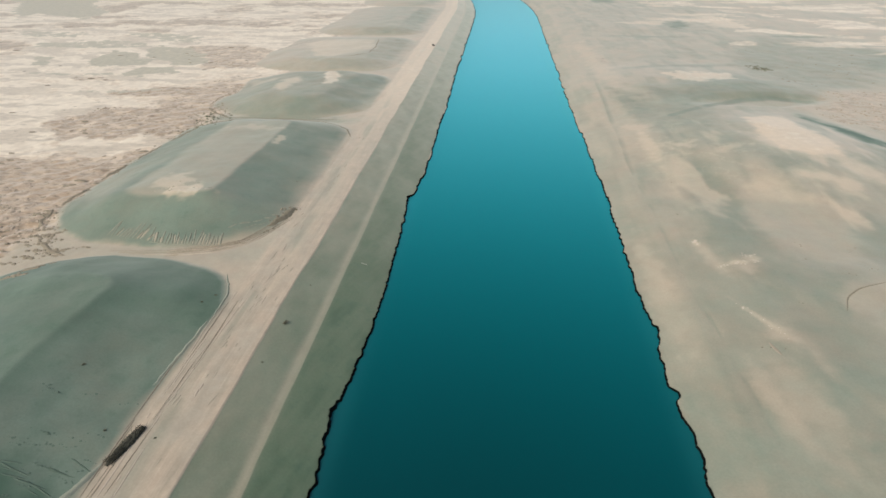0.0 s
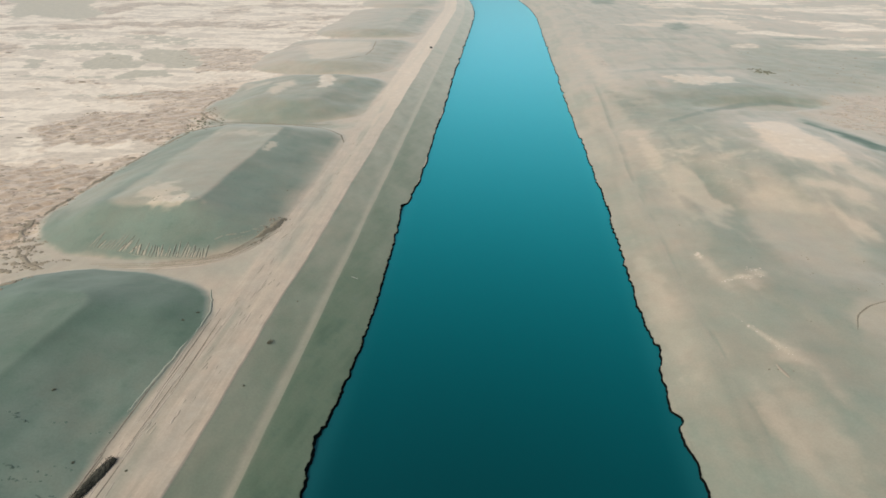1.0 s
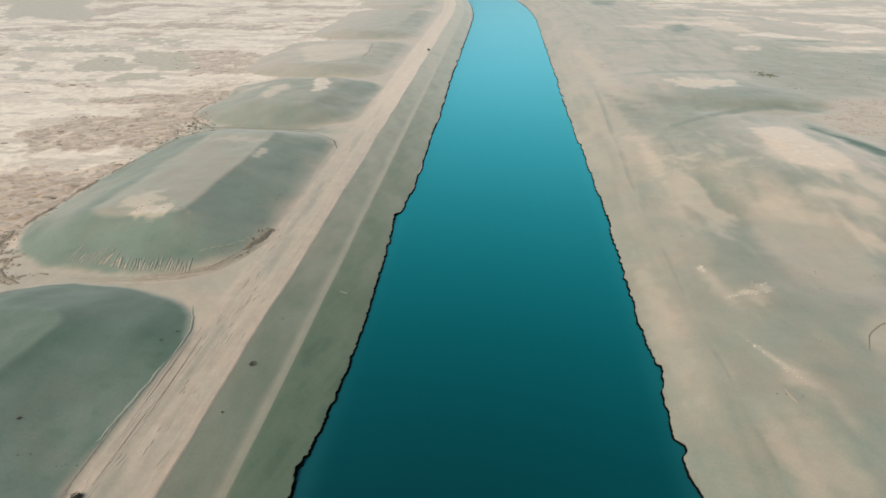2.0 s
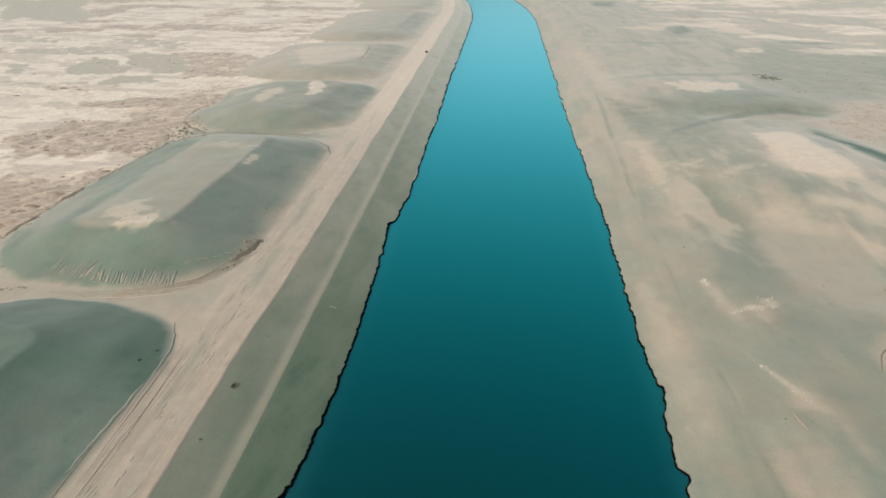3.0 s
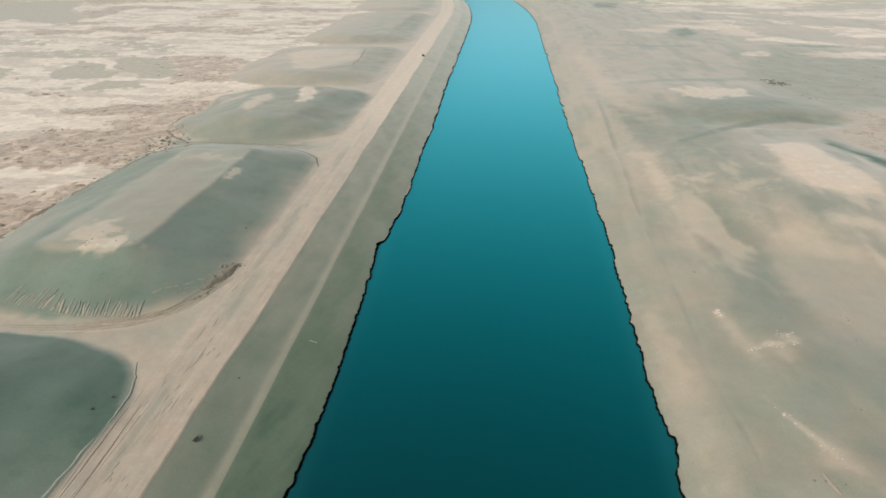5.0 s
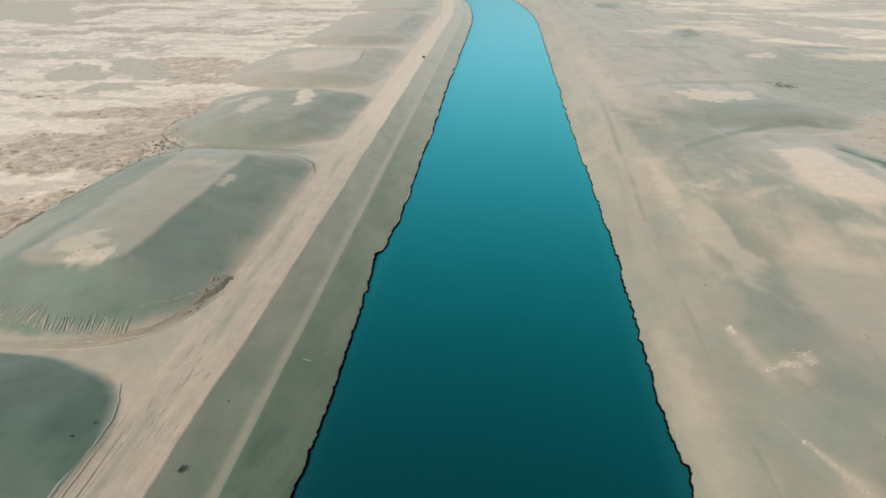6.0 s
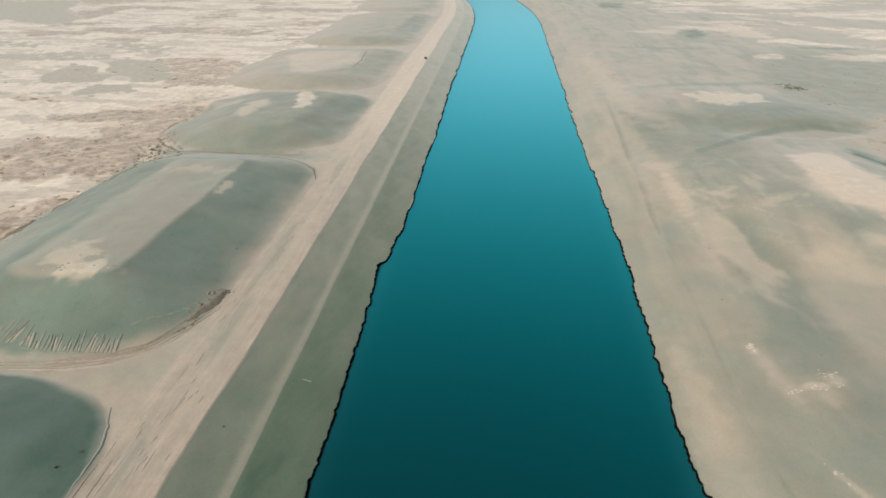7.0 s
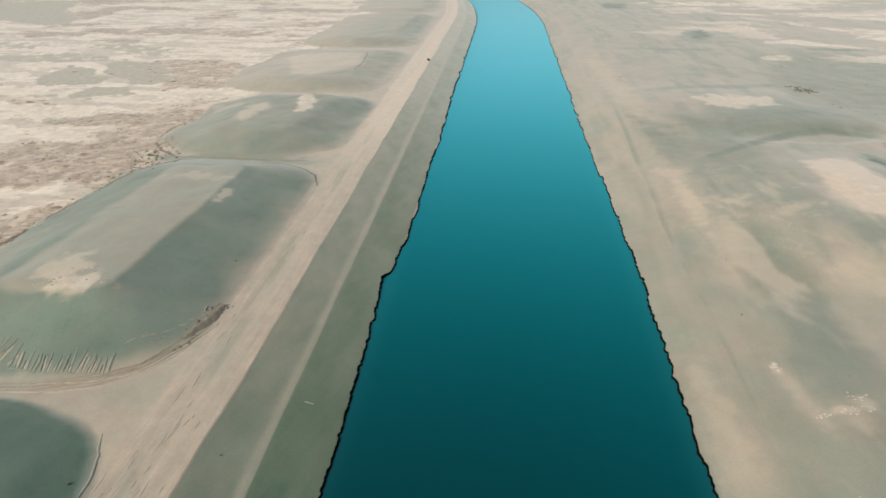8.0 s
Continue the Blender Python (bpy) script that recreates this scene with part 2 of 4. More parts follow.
def land(x, y):
    """Height of the ground and what it is made of, for arrays of places."""
    x, y = np.broadcast_arrays(np.asarray(x, float), np.asarray(y, float))
    xc = x - bend(y)
    wl, wr = -shore(y, -1), shore(y, 1)
    left = xc < 0
    crest = (0.7 * fbm(y / 38.0, 1.0, 2, 41) + 0.35 * fbm(y / 9.0, 1.0, 3, 42)) * ease(-140, -80, xc) * (1 - ease(-76, -60, xc))
    z = np.where(left, np.interp(xc + crest, LEFT_X, LEFT_Z), np.interp(xc, RIGHT_X, RIGHT_Z))

    silt = np.zeros_like(z)
    salt = np.zeros_like(z)
    rough = np.zeros_like(z)
    road = np.zeros_like(z)
    grey = np.zeros_like(z)

    # heaps
    heap_id = np.full(z.shape, -1)
    for k in range(len(HEAPS)):
        depth, run, sharp, h = heap_at(k, xc, y)
        z = z + h
        inside = ease((-2.0 if k else -1.2) - 3 * ease(HEAPS[k][0], HEAPS[k][0] + 30, xc) * (k > 0), (3.0 if k else 1.6) + (2, 6, 7, 13, 13, 13)[k] * ease(HEAPS[k][0], HEAPS[k][0] + 30, xc), depth + (2.0 if k else 1.2) * fbm(x / 7.0, y / 7.0, 3, 300 + k))
        crisp = sharp if k < 2 else 0 * sharp
        flat = ease(0.84 + 0.11 * crisp, 1.0, depth / run + 0.04 * (1 - 0.85 * crisp) * fbm(x / 12.0, y / 12.0, 2, 320 + k))
        dusty = (0.10, 0.56, 0.30, 0.35, 0.4, 0.4)[k]
        # farther heaps get less silt, so haze is painted into their colour
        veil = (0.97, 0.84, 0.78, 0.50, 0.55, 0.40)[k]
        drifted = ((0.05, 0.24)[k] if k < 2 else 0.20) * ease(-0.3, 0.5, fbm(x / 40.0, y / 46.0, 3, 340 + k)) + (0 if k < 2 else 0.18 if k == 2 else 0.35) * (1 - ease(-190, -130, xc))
        if k == 1:
            drifted = drifted + 0.10 * (1 - ease(-178, -142, xc)) + 0.06
            drifted = drifted + 0.30 * ease(318, 342, y)
            # less drifted sand on the near end and beside the crest
            drifted = drifted * (0.35 + 0.65 * ease(194, 214, y)) * (1 - 0.6 * ellipse(x, y, -172, 228, 13, 30, 0, 0.6, 0.3, 348))
        if k == 0:
            drifted = drifted + 0.22 * ease(-136, -112, xc) * (1 - ease(100, 140, y)) * ease(-0.4, 0.3, fbm(x / 22.0, y / 30.0, 3, 346))
        if k > 1:
            veil = veil * ((0.70, 0.35)[k > 2] + (0.30, 0.65)[k > 2] * ease(-218, -150, xc))
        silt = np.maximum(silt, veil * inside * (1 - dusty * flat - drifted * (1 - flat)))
        heap_id = np.where(depth > 0, k, heap_id)
    on_heap = heap_id >= 0
    silt = np.maximum(silt, 0.6 * ellipse(x, y, -150, 351, 44, 8, 0, 0.6, 0.5, 361))
    for cx, cy, rx, ry, turn, amount in HEAP_SAND:
        e = amount * ellipse(x, y, cx, cy, rx, ry, turn, 0.4, 0.85, int(abs(cx) + cy))
        silt, salt = silt * (1 - e), np.maximum(salt, 0.7 * e)

    silt = np.maximum(silt, 0.14 * ellipse(x, y, -128, 174, 50, 16, 0, 0.6, 0.4, 362))
    for n, (amount, soft, ragged, points) in enumerate(HEAP_CRUST):
        e = amount * in_outline(x, y, points, soft, ragged, 660 + n)
        silt, salt = silt * (1 - e), np.maximum(salt, 0.7 * e)

    # canal bank on the road's side: bare silt with a pale bench
    bank = ease(-77.95, -77.45, xc + crest) * (1 - ease(-48, -47, xc))
    bench = ease(-67.8, -64.8, xc + 0.5 * fbm(y / 20, 2.0, 2, 51)) * (1 - ease(-63.9, -63.6, xc + 0.35 * fbm(y / 15, 7.0, 3, 52)))
    # silt thins along the canal, which paints distance haze onto the bank
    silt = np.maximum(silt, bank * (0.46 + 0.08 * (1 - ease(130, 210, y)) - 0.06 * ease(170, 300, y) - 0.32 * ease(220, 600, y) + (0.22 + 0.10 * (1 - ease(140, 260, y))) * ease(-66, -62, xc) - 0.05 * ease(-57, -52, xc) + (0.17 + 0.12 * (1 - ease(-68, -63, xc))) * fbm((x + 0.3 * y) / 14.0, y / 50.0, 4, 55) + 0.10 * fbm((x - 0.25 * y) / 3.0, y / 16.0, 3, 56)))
    olive = bank * (0.75 + 0.25 * ease(-66, -62, xc))
    olive = np.maximum(olive, np.where(heap_id == 0, 0.15, np.where(heap_id == 1, 0.06, 0.0)))
    silt = silt * (1 - 0.46 * bench)
    road = ease(-99.5, -95.5, xc + 1.5 * fbm(y / 25.0, 3.0, 3, 61)) * (1 - ease(-78.0, -77.5, xc + crest))
    # the road pales with distance: haze painted through the salt mask
    road_haze = ease(240, 450, y) * road
    salt = np.maximum(salt, 0.27 * road_haze)
    pale = np.exp(-((xc + 86.5 + 3 * fbm(y / 50.0, 5.0, 2, 65)) / 3.6) ** 2) * ease(120, 170, y)
    salt = np.maximum(salt, 0.14 * pale * road)
    road = road * (1 - 0.7 * road_haze) * (1 - 0.5 * pale)
    road = np.maximum(road, 0.24 * bench)
    silt = silt * (1 - 0.9 * np.where(xc < -76, np.maximum(road, road_haze), 0))
    lane = np.exp(-((xc + 88.5 + 2.5 * fbm(y / 60.0, 2.0, 2, 63)) / 4.0) ** 2) * ease(-0.5, 0.4, fbm(x / 2.5, y / 28.0, 4, 64)) * (1 - 0.75 * ease(280, 480, y))
    road = road * (1 - 0.55 * lane)
    silt = np.maximum(silt, 0.50 * lane)

    # the spoil strip on the far bank
    right = ~left
    line = np.interp(y, [90, 150, 166, 184, 206, 235, 268, 300, 350, 414, 560], [69.4, 68.2, 67.3, 66.5, 66.8, 67, 66.8, 67.2, 69.5, 71, 76]) + 0.6 * fbm(y / 22.0, 1.0, 3, 71)
    off = xc - line
    swale = np.exp(-(off / np.where(off < 0, 0.9, 3.2)) ** 2) * right * (0.55 + 0.45 * ease(-0.4, 0.4, fbm(y / 30.0, 6.0, 2, 72))) * (1 - ease(420, 600, y))
    groove = np.exp(-((off - 0.3) / np.where(off < 0.3, 0.45, 1.7)) ** 2) * right * (1 - ease(240, 330, y)) * (0.6 + 0.4 * ease(-0.3, 0.3, fbm(y / 14.0, 3.5, 3, 73)))
    blobs = fbm(xc / 30.0, (y + 0.4 * xc) / 42.0, 4, 81)
    base = 0.16 + (0.12 + 0.10 * ease(60, 66, xc)) * (1 - ease(125, 190, y)) + 0.16 * ease(-0.25, 0.35, fbm(xc / 9.0, y / 50.0, 3, 82)) + 0.12 * ease(60, 80, xc) + 0.22 * (1 - 0.5 * ease(260, 380, y)) * ease(-0.15, 0.35, blobs) * ease(60, 80, xc) - 0.15 * ease(230, 420, xc) - 0.14 * ease(180, 340, y) + 0.16 * (1 - ease(62, 67, xc)) * ease(170, 220, y)
    base = base + 0.16 * fbm((xc - 0.06 * y) / 4.5, y / 55.0, 3, 83) * ease(52, 60, xc) * (1 - ease(300, 450, y))
    base = base + 0.20 * ease(60, 72, xc) * (1 - ease(105, 170, y)) * ease(-0.5, 0.2, fbm(x / 14.0, y / 20.0, 3, 84))
    r_silt, r_salt, r_rough = base, 0.0 * z, 0.0 * z
    for cx, cy, rx, ry, turn, amount in NEAR_SILT + FAR_SILT_AND_SHADE:
        r_silt = r_silt + (amount - r_silt) * ellipse(x, y, cx, cy, rx, ry, turn, 0.75, 0.40, int(cx + 3 * cy))
    for cx, cy, rx, ry, turn, amount in NEAR_SAND + FAR_SAND:
        e = ellipse(x, y, cx, cy, rx, ry, turn, 0.60, 0.55, int(cx + 5 * cy))
        r_silt, r_salt = r_silt * (1 - 0.75 * e), np.maximum(r_salt, amount * e)
    for n, (kind, amount, soft, ragged, points) in enumerate(GROUND_PATCHES):
        if points[0][0] < 0:
            continue
        e = in_outline(x, y, points, soft, ragged, 600 + n)
        if kind == "silt" or kind == "sand":
            r_silt = r_silt + (amount - r_silt) * e
        elif kind == "salt":
            r_silt, r_salt = r_silt * (1 - 0.6 * e), np.maximum(r_salt, amount * e)
        else:
            r_rough = np.maximum(r_rough, amount * e)
    near = 1 - ease(280, 360, y)
    r_silt = r_silt + near * (0.40 - r_silt) * 0.32 + 0.09 * (1 - ease(63, 68, xc)) * (1 - ease(160, 230, y))
    wob = 3.0 * fbm(x / 12.0, y / 12.0, 4, 107)
    r_salt = np.minimum(r_salt, 0.9)
    dune = in_outline(x, y, DUNE, 4.0, 5.0, 107)
    r_silt, r_salt = r_silt * (1 - 0.9 * dune), np.maximum(r_salt, 0.27 * dune)
    arc = near_line(x + 0.5 * wob, y + 0.5 * wob, HOLLOW_RIM, 9.0)
    floor = ellipse(x, y, 180, 420, 42, 8, 16, 0.5, 0.2, 108)
    r_silt = r_silt + (0.26 - r_silt) * 0.9 * floor
    r_silt = np.maximum(r_silt, 0.72 * arc)
    r_silt = np.maximum(r_silt, 0.35 * near_line(x + 0.5 * wob, y + 0.5 * wob, [(124, 380), (154, 387), (190, 395), (200, 385)], 2.6))
    # shadow on the dune's lee side, painted as a dark silt band
    r_silt = np.maximum(r_silt, near_line(x + 0.6 * wob, y + 0.6 * wob, [(198, 382), (210, 354), (224, 331), (231, 299)], 8.0))
    crinkle = ease(0.93, 0.985, 1 - np.abs(fbm(x / 22.0, (y + 0.3 * x) / 17.0, 4, 93))) * ellipse(x, y, 112, 315, 42, 55, 0, 0.5)
    r_salt = np.maximum(r_salt, 0.14 * crinkle)
    wisps = ease(0.12, 0.5, fbm(xc / 15.0, (y + 0.7 * xc) / 34.0, 4, 91)) * ease(68, 92, xc) * (1 - ease(300, 500, y)) * ease(130, 210, y)
    r_salt = np.maximum(r_salt, 0.15 * wisps)
    r_silt = np.maximum(r_silt * (1 - 0.5 * wisps), 0.46 * swale)
    r_silt = np.maximum(r_silt, 0.58 * groove)
    crust = ease(0.05, 0.25, fbm(x / 90.0, y / 45.0, 6, 99, 0.65)) * ease(240, 430, xc + 0.25 * (y - 700))
    r_salt = np.maximum(r_salt, 0.9 * crust)
    r_silt = r_silt * (1 - crust)
    scrub = ellipse(x, y, 268, 408, 56, 62, 0, 0.35, 0.35, 105)
    r_rough = np.maximum(r_rough, 0.55 * scrub)
    r_silt = r_silt * (1 - 0.8 * scrub)
    silt, salt, rough = np.where(right, r_silt, silt), np.where(right, r_salt, salt), np.where(right, r_rough, rough)
    z = z + np.where(right, ease(70, 110, xc) * (1.2 * fbm(x / 45.0, y / 70.0, 3, 95) + 0.30 * fbm(x / 11.0, y / 16.0, 2, 96)), 0)
    z = z - 0.05 * swale - 0.12 * groove
    z = z + 7.5 * ellipse(x, y, 150, 325, 52, 62, 12, 0.75)
    z = z + 4.0 * ellipse(x, y, 140, 465, 75, 60, 12, 0.8)
    z = z - 2.2 * ellipse(x, y, 182, 421, 48, 12, 16, 0.4, 0.15, 102)
    z = z + 2.0 * ellipse(x, y, 190, 455, 60, 20, 16, 0.7)
    z = z + 1.2 * ellipse(x, y, 132, 180, 16, 12, 20, 0.6)

    # desert flat behind the heaps
    flat = np.where(left, 1 - ease(-206, -192, xc), 0) * (1 - on_heap)
    wx, wy = x + 14 * fbm(x / 40, y / 40, 3, 181), y + 14 * fbm(x / 40, y / 40, 3, 182)
    near_foot = (1 - ease(30, 95, np.abs(xc + 205) + 24 * fbm(x / 30, y / 30, 4, 122))) * (1 - ease(420, 520, y))
    worn = ease(-0.12, 0.34, fbm(wx / 62.0, wy / 42.0, 5, 111, 0.6)) * (1 - 0.85 * ease(-520, -470, x) * (1 - ease(600, 680, y)))
    f_silt = 0.0 * z
    for cx, cy, rx, ry, turn, amount in FLAT_GREY:
        f_silt = np.maximum(f_silt, amount * ellipse(wx, wy, cx, cy, rx, ry, turn, 0.45, 0.5, int(cy - cx)))
    f_rough = np.clip(np.maximum(0.6 * near_foot, 0.8 * worn), 0, 1)
    f_salt = np.clip(0.80 + 0.25 * fbm(x / 50, y / 50, 3, 112), 0, 1)
    for n, (kind, amount, soft, ragged, points) in enumerate(GROUND_PATCHES):
        if points[0][0] > 0:
            continue
        e = in_outline(x, y, points, soft, ragged, 600 + n)
        if kind == "grey":
            f_silt = np.maximum(f_silt, amount * e)
            f_rough = f_rough * (1 - 0.8 * e)
        elif kind == "rough":
            f_rough = np.maximum(f_rough, amount * e)
        else:
            f_rough, f_silt = f_rough * (1 - e), f_silt * (1 - e)
    f_salt = f_salt * (1 - 0.9 * f_rough)
    grey = np.maximum(grey, flat * f_silt)
    salt, rough = np.maximum(salt, flat * f_salt), np.maximum(rough, flat * f_rough)
    gully = ellipse(x, y, -200, 178, 34, 24, 0, 0.5)
    z = z + flat * f_rough * (0.95 * fbm(x / 5.0, y / 5.0, 3, 141) + 0.8 * np.abs(fbm(x / 11.0, y / 11.0, 2, 142)) - 2.2 * gully * np.maximum(0, 0.32 - np.abs(fbm(x / 13.0, y / 9.0, 3, 143))))
    z = z + 0.08 * fbm(x / 7.0, y / 7.0, 3, 151) * np.where(on_heap | (xc < -99) | (xc > 66), 1.0, 0.35)

    # channel below the waterline
    bare = z - 0.36 * np.clip(49.9 - np.abs(xc), 0, 6)
    ll, lr = lip(y, -1), lip(y, 1)
    cut = np.minimum(ease(-ll - 0.05, -0.4 * ll, xc - wl), ease(-lr - 0.05, -0.4 * lr, wr - xc))
    z = z * (1 - cut) + (-11.0) * cut
    zone = np.where(on_heap, 10 + heap_id, 0)
    zone = np.where((xc > -98) & (xc + crest < -77.8) & ~on_heap, 1, zone)
    zone = np.where(bench > 0.5, 2, zone)
    return z, (np.clip(silt, 0, 1), np.clip(salt, 0, 1), np.clip(rough, 0, 1), np.clip(grey, 0, 1)), (np.clip(road, 0, 1), np.clip(olive, 0, 1), bare), zone


def height(x, y):
    return float(land(np.array([x]), np.array([y]))[0][0])


# ---------------------------------------------------------------- materials
def material(name):
    m = bpy.data.materials.new(name)
    m.use_nodes = True
    return m, m.node_tree, m.node_tree.nodes["Principled BSDF"]


def add_noise(nt, scale, detail=4.0, stretch=(1, 1, 1), rough=0.55):
    co = nt.nodes.new("ShaderNodeNewGeometry")
    mp = nt.nodes.new("ShaderNodeMapping")
    mp.inputs["Scale"].default_value = stretch
    no = nt.nodes.new("ShaderNodeTexNoise")
    no.inputs["Scale"].default_value = scale
    no.inputs["Detail"].default_value = detail
    no.inputs["Roughness"].default_value = rough
    nt.links.new(co.outputs["Position"], mp.inputs["Vector"])
    nt.links.new(mp.outputs["Vector"], no.inputs["Vector"])
    return no.outputs["Fac"]


def add_math(nt, op, a, b, clamp=False):
    n = nt.nodes.new("ShaderNodeMath")
    n.operation = op
    n.use_clamp = clamp
    for i, v in enumerate((a, b)):
        if isinstance(v, (int, float)):
            n.inputs[i].default_value = v
        else:
            nt.links.new(v, n.inputs[i])
    return n.outputs[0]


def add_range(nt, v, a, b, c, d):
    n = nt.nodes.new("ShaderNodeMapRange")
    for i, w in zip((1, 2, 3, 4), (a, b, c, d)):
        n.inputs[i].default_value = w
    nt.links.new(v, n.inputs[0])
    return n.outputs[0]


def add_mix(nt, fac, a, b, blend="MIX"):
    n = nt.nodes.new("ShaderNodeMix")
    n.data_type = "RGBA"
    n.blend_type = blend
    for key, v in ((0, fac), (6, a), (7, b)):
        if isinstance(v, tuple):
            n.inputs[key].default_value = (*v, 1) if len(v) == 3 else v
        elif isinstance(v, (int, float)):
            n.inputs[key].default_value = v
        else:
            nt.links.new(v, n.inputs[key])
    return n.outputs[2]


def add_bump(nt, bsdf, parts):
    last = None
    for v, strength, dist in parts:
        b = nt.nodes.new("ShaderNodeBump")
        b.inputs["Strength"].default_value = strength
        b.inputs["Distance"].default_value = dist
        nt.links.new(v, b.inputs["Height"])
        if last:
            nt.links.new(last, b.inputs["Normal"])
        last = b.outputs["Normal"]
    nt.links.new(last, bsdf.inputs["Normal"])


SAND, SAND_GREY, SALT = (0.43, 0.332, 0.243), (0.35, 0.309, 0.232), (0.745, 0.635, 0.495)
SILT, SILT_PALE, BROWN = (0.080, 0.131, 0.101), (0.124, 0.187, 0.147), (0.31, 0.222, 0.148)
OLIVE_SILT, OLIVE_PALE = (0.074, 0.124, 0.072), (0.116, 0.156, 0.098)


def earth_material():
    m, nt, bsdf = material("desert_earth")
    zones = nt.nodes.new("ShaderNodeAttribute")
    zones.attribute_name = "earths"
    sep = nt.nodes.new("ShaderNodeSeparateColor")
    nt.links.new(zones.outputs["Color"], sep.inputs[0])
    way = nt.nodes.new("ShaderNodeAttribute")
    way.attribute_name = "driven"
    big = add_noise(nt, 0.045, 5)
    mid = add_noise(nt, 0.22, 5)
    fine = add_noise(nt, 1.6, 6)
    drag = add_noise(nt, 1.0, 5, (0.45, 0.06, 0.3), 0.6)
    streak = add_noise(nt, 1.0, 5, (1.1, 0.05, 0.3), 0.6)
    clump = add_noise(nt, 0.075, 5)
    ragged = add_math(nt, "ADD", add_math(nt, "MULTIPLY", add_math(nt, "SUBTRACT", mid, 0.5), 0.7), add_math(nt, "MULTIPLY", add_math(nt, "SUBTRACT", clump, 0.5), 1.0))

    def mask(v, spread=1.0, sharp=1.0):
        edge = add_math(nt, "MULTIPLY", add_math(nt, "MULTIPLY", v, add_math(nt, "SUBTRACT", 1.0, v)), 4.0)
        w = add_math(nt, "ADD", v, add_math(nt, "MULTIPLY", edge, add_math(nt, "MULTIPLY", ragged, spread)), True)
        return add_range(nt, w, 0.5 - 0.5 / sharp, 0.5 + 0.5 / sharp, 0, 1) if sharp > 1 else w

    bank = nt.nodes.new("ShaderNodeAttribute")
    bank.attribute_name = "olive"
    col = add_mix(nt, add_range(nt, big, 0.3, 0.7, 0, 1), SAND, SAND_GREY)
    crumb = add_noise(nt, 0.34, 5, (0.7, 1.4, 1), 0.6)
    broken = add_noise(nt, 0.16, 8, (0.8, 1.3, 1), 0.68)
    col = add_mix(nt, add_range(nt, sep.outputs[1], 0.04, 0.27, 0, 0.95), col, (0.59, 0.462, 0.335))
    col = add_mix(nt, mask(sep.outputs[1], 1.8, 5.0), col, add_mix(nt, add_range(nt, clump, 0.35, 0.65, 0, 1), SALT, (0.59, 0.485, 0.37)))
    pans = add_noise(nt, 0.032, 9, (0.55, 1.35, 1), 0.64)
    tan = add_mix(nt, add_range(nt, crumb, 0.45, 0.65, 0, 1), (0.50, 0.405, 0.305), (0.37, 0.29, 0.215))
    col = add_mix(nt, add_math(nt, "MULTIPLY", add_range(nt, pans, 0.505, 0.53, 0, 0.85), add_range(nt, sep.outputs[1], 0.45, 0.7, 0, 1)), col, tan)
    hummock = add_mix(nt, add_range(nt, broken, 0.40, 0.60, 0, 1), BROWN, (0.46, 0.352, 0.255))
    # dark flecks painted in for the shade between clods
    hummock = add_mix(nt, add_range(nt, crumb, 0.53, 0.64, 0, 0.8), hummock, (0.185, 0.137, 0.09))
    col = add_mix(nt, mask(sep.outputs[2], 1.8, 5.0), col, hummock)
    col = add_mix(nt, mask(zones.outputs["Alpha"], 1.8, 7.0), col, add_mix(nt, add_range(nt, mid, 0.35, 0.65, 0, 1), (0.315, 0.275, 0.19), (0.385, 0.328, 0.232)))
    silt = add_mix(nt, add_range(nt, big, 0.3, 0.7, 0, 1), SILT, SILT_PALE)
    silt = add_mix(nt, bank.outputs["Fac"], silt, add_mix(nt, add_range(nt, big, 0.3, 0.7, 0, 1), OLIVE_SILT, OLIVE_PALE))
    silt = add_mix(nt, add_range(nt, mid, 0.56, 0.70, 0, 0.35), silt, tuple(0.72 * c for c in SILT))
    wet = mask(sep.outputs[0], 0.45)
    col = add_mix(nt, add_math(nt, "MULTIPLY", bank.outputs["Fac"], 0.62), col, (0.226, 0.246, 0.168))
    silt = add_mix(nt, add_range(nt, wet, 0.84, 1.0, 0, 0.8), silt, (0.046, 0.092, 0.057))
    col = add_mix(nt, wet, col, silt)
    lane = add_mix(nt, add_range(nt, drag, 0.35, 0.72, 0, 1), (0.435, 0.340, 0.252), (0.308, 0.262, 0.197))
    lane = add_mix(nt, add_range(nt, streak, 0.54, 0.70, 0, 0.55), lane, (0.495, 0.398, 0.302))
    lane = add_mix(nt, add_range(nt, clump, 0.48, 0.66, 0, 0.6), lane, (0.37, 0.32, 0.25))
    col = add_mix(nt, mask(way.outputs["Fac"], 0.35), col, lane)
    tone = add_math(nt, "MULTIPLY", add_range(nt, mid, 0.25, 0.75, 0.91, 1.09), add_range(nt, fine, 0.25, 0.75, 0.93, 1.07))
    grey = nt.nodes.new("ShaderNodeCombineColor")
    for i in range(3):
        nt.links.new(tone, grey.inputs[i])
    col = add_mix(nt, 1.0, col, grey.outputs[0], "MULTIPLY")
    nt.links.new(col, bsdf.inputs["Base Color"])
    bsdf.inputs["Roughness"].default_value = 0.95
    bsdf.inputs["Specular IOR Level"].default_value = 0.15
    # sheen that paints haze onto the ground, paler at low view angles
    nt.links.new(add_range(nt, wet, 0.2, 1.0, 0.60, 0.26), bsdf.inputs["Sheen Weight"])
    bsdf.inputs["Sheen Roughness"].default_value = 0.45
    nt.links.new(add_mix(nt, wet, (1.0, 0.95, 0.88), (0.94, 0.97, 0.91)), bsdf.inputs["Sheen Tint"])
    add_bump(nt, bsdf, ((mid, 0.22, 0.5), (fine, 0.14, 0.12)))
    return m


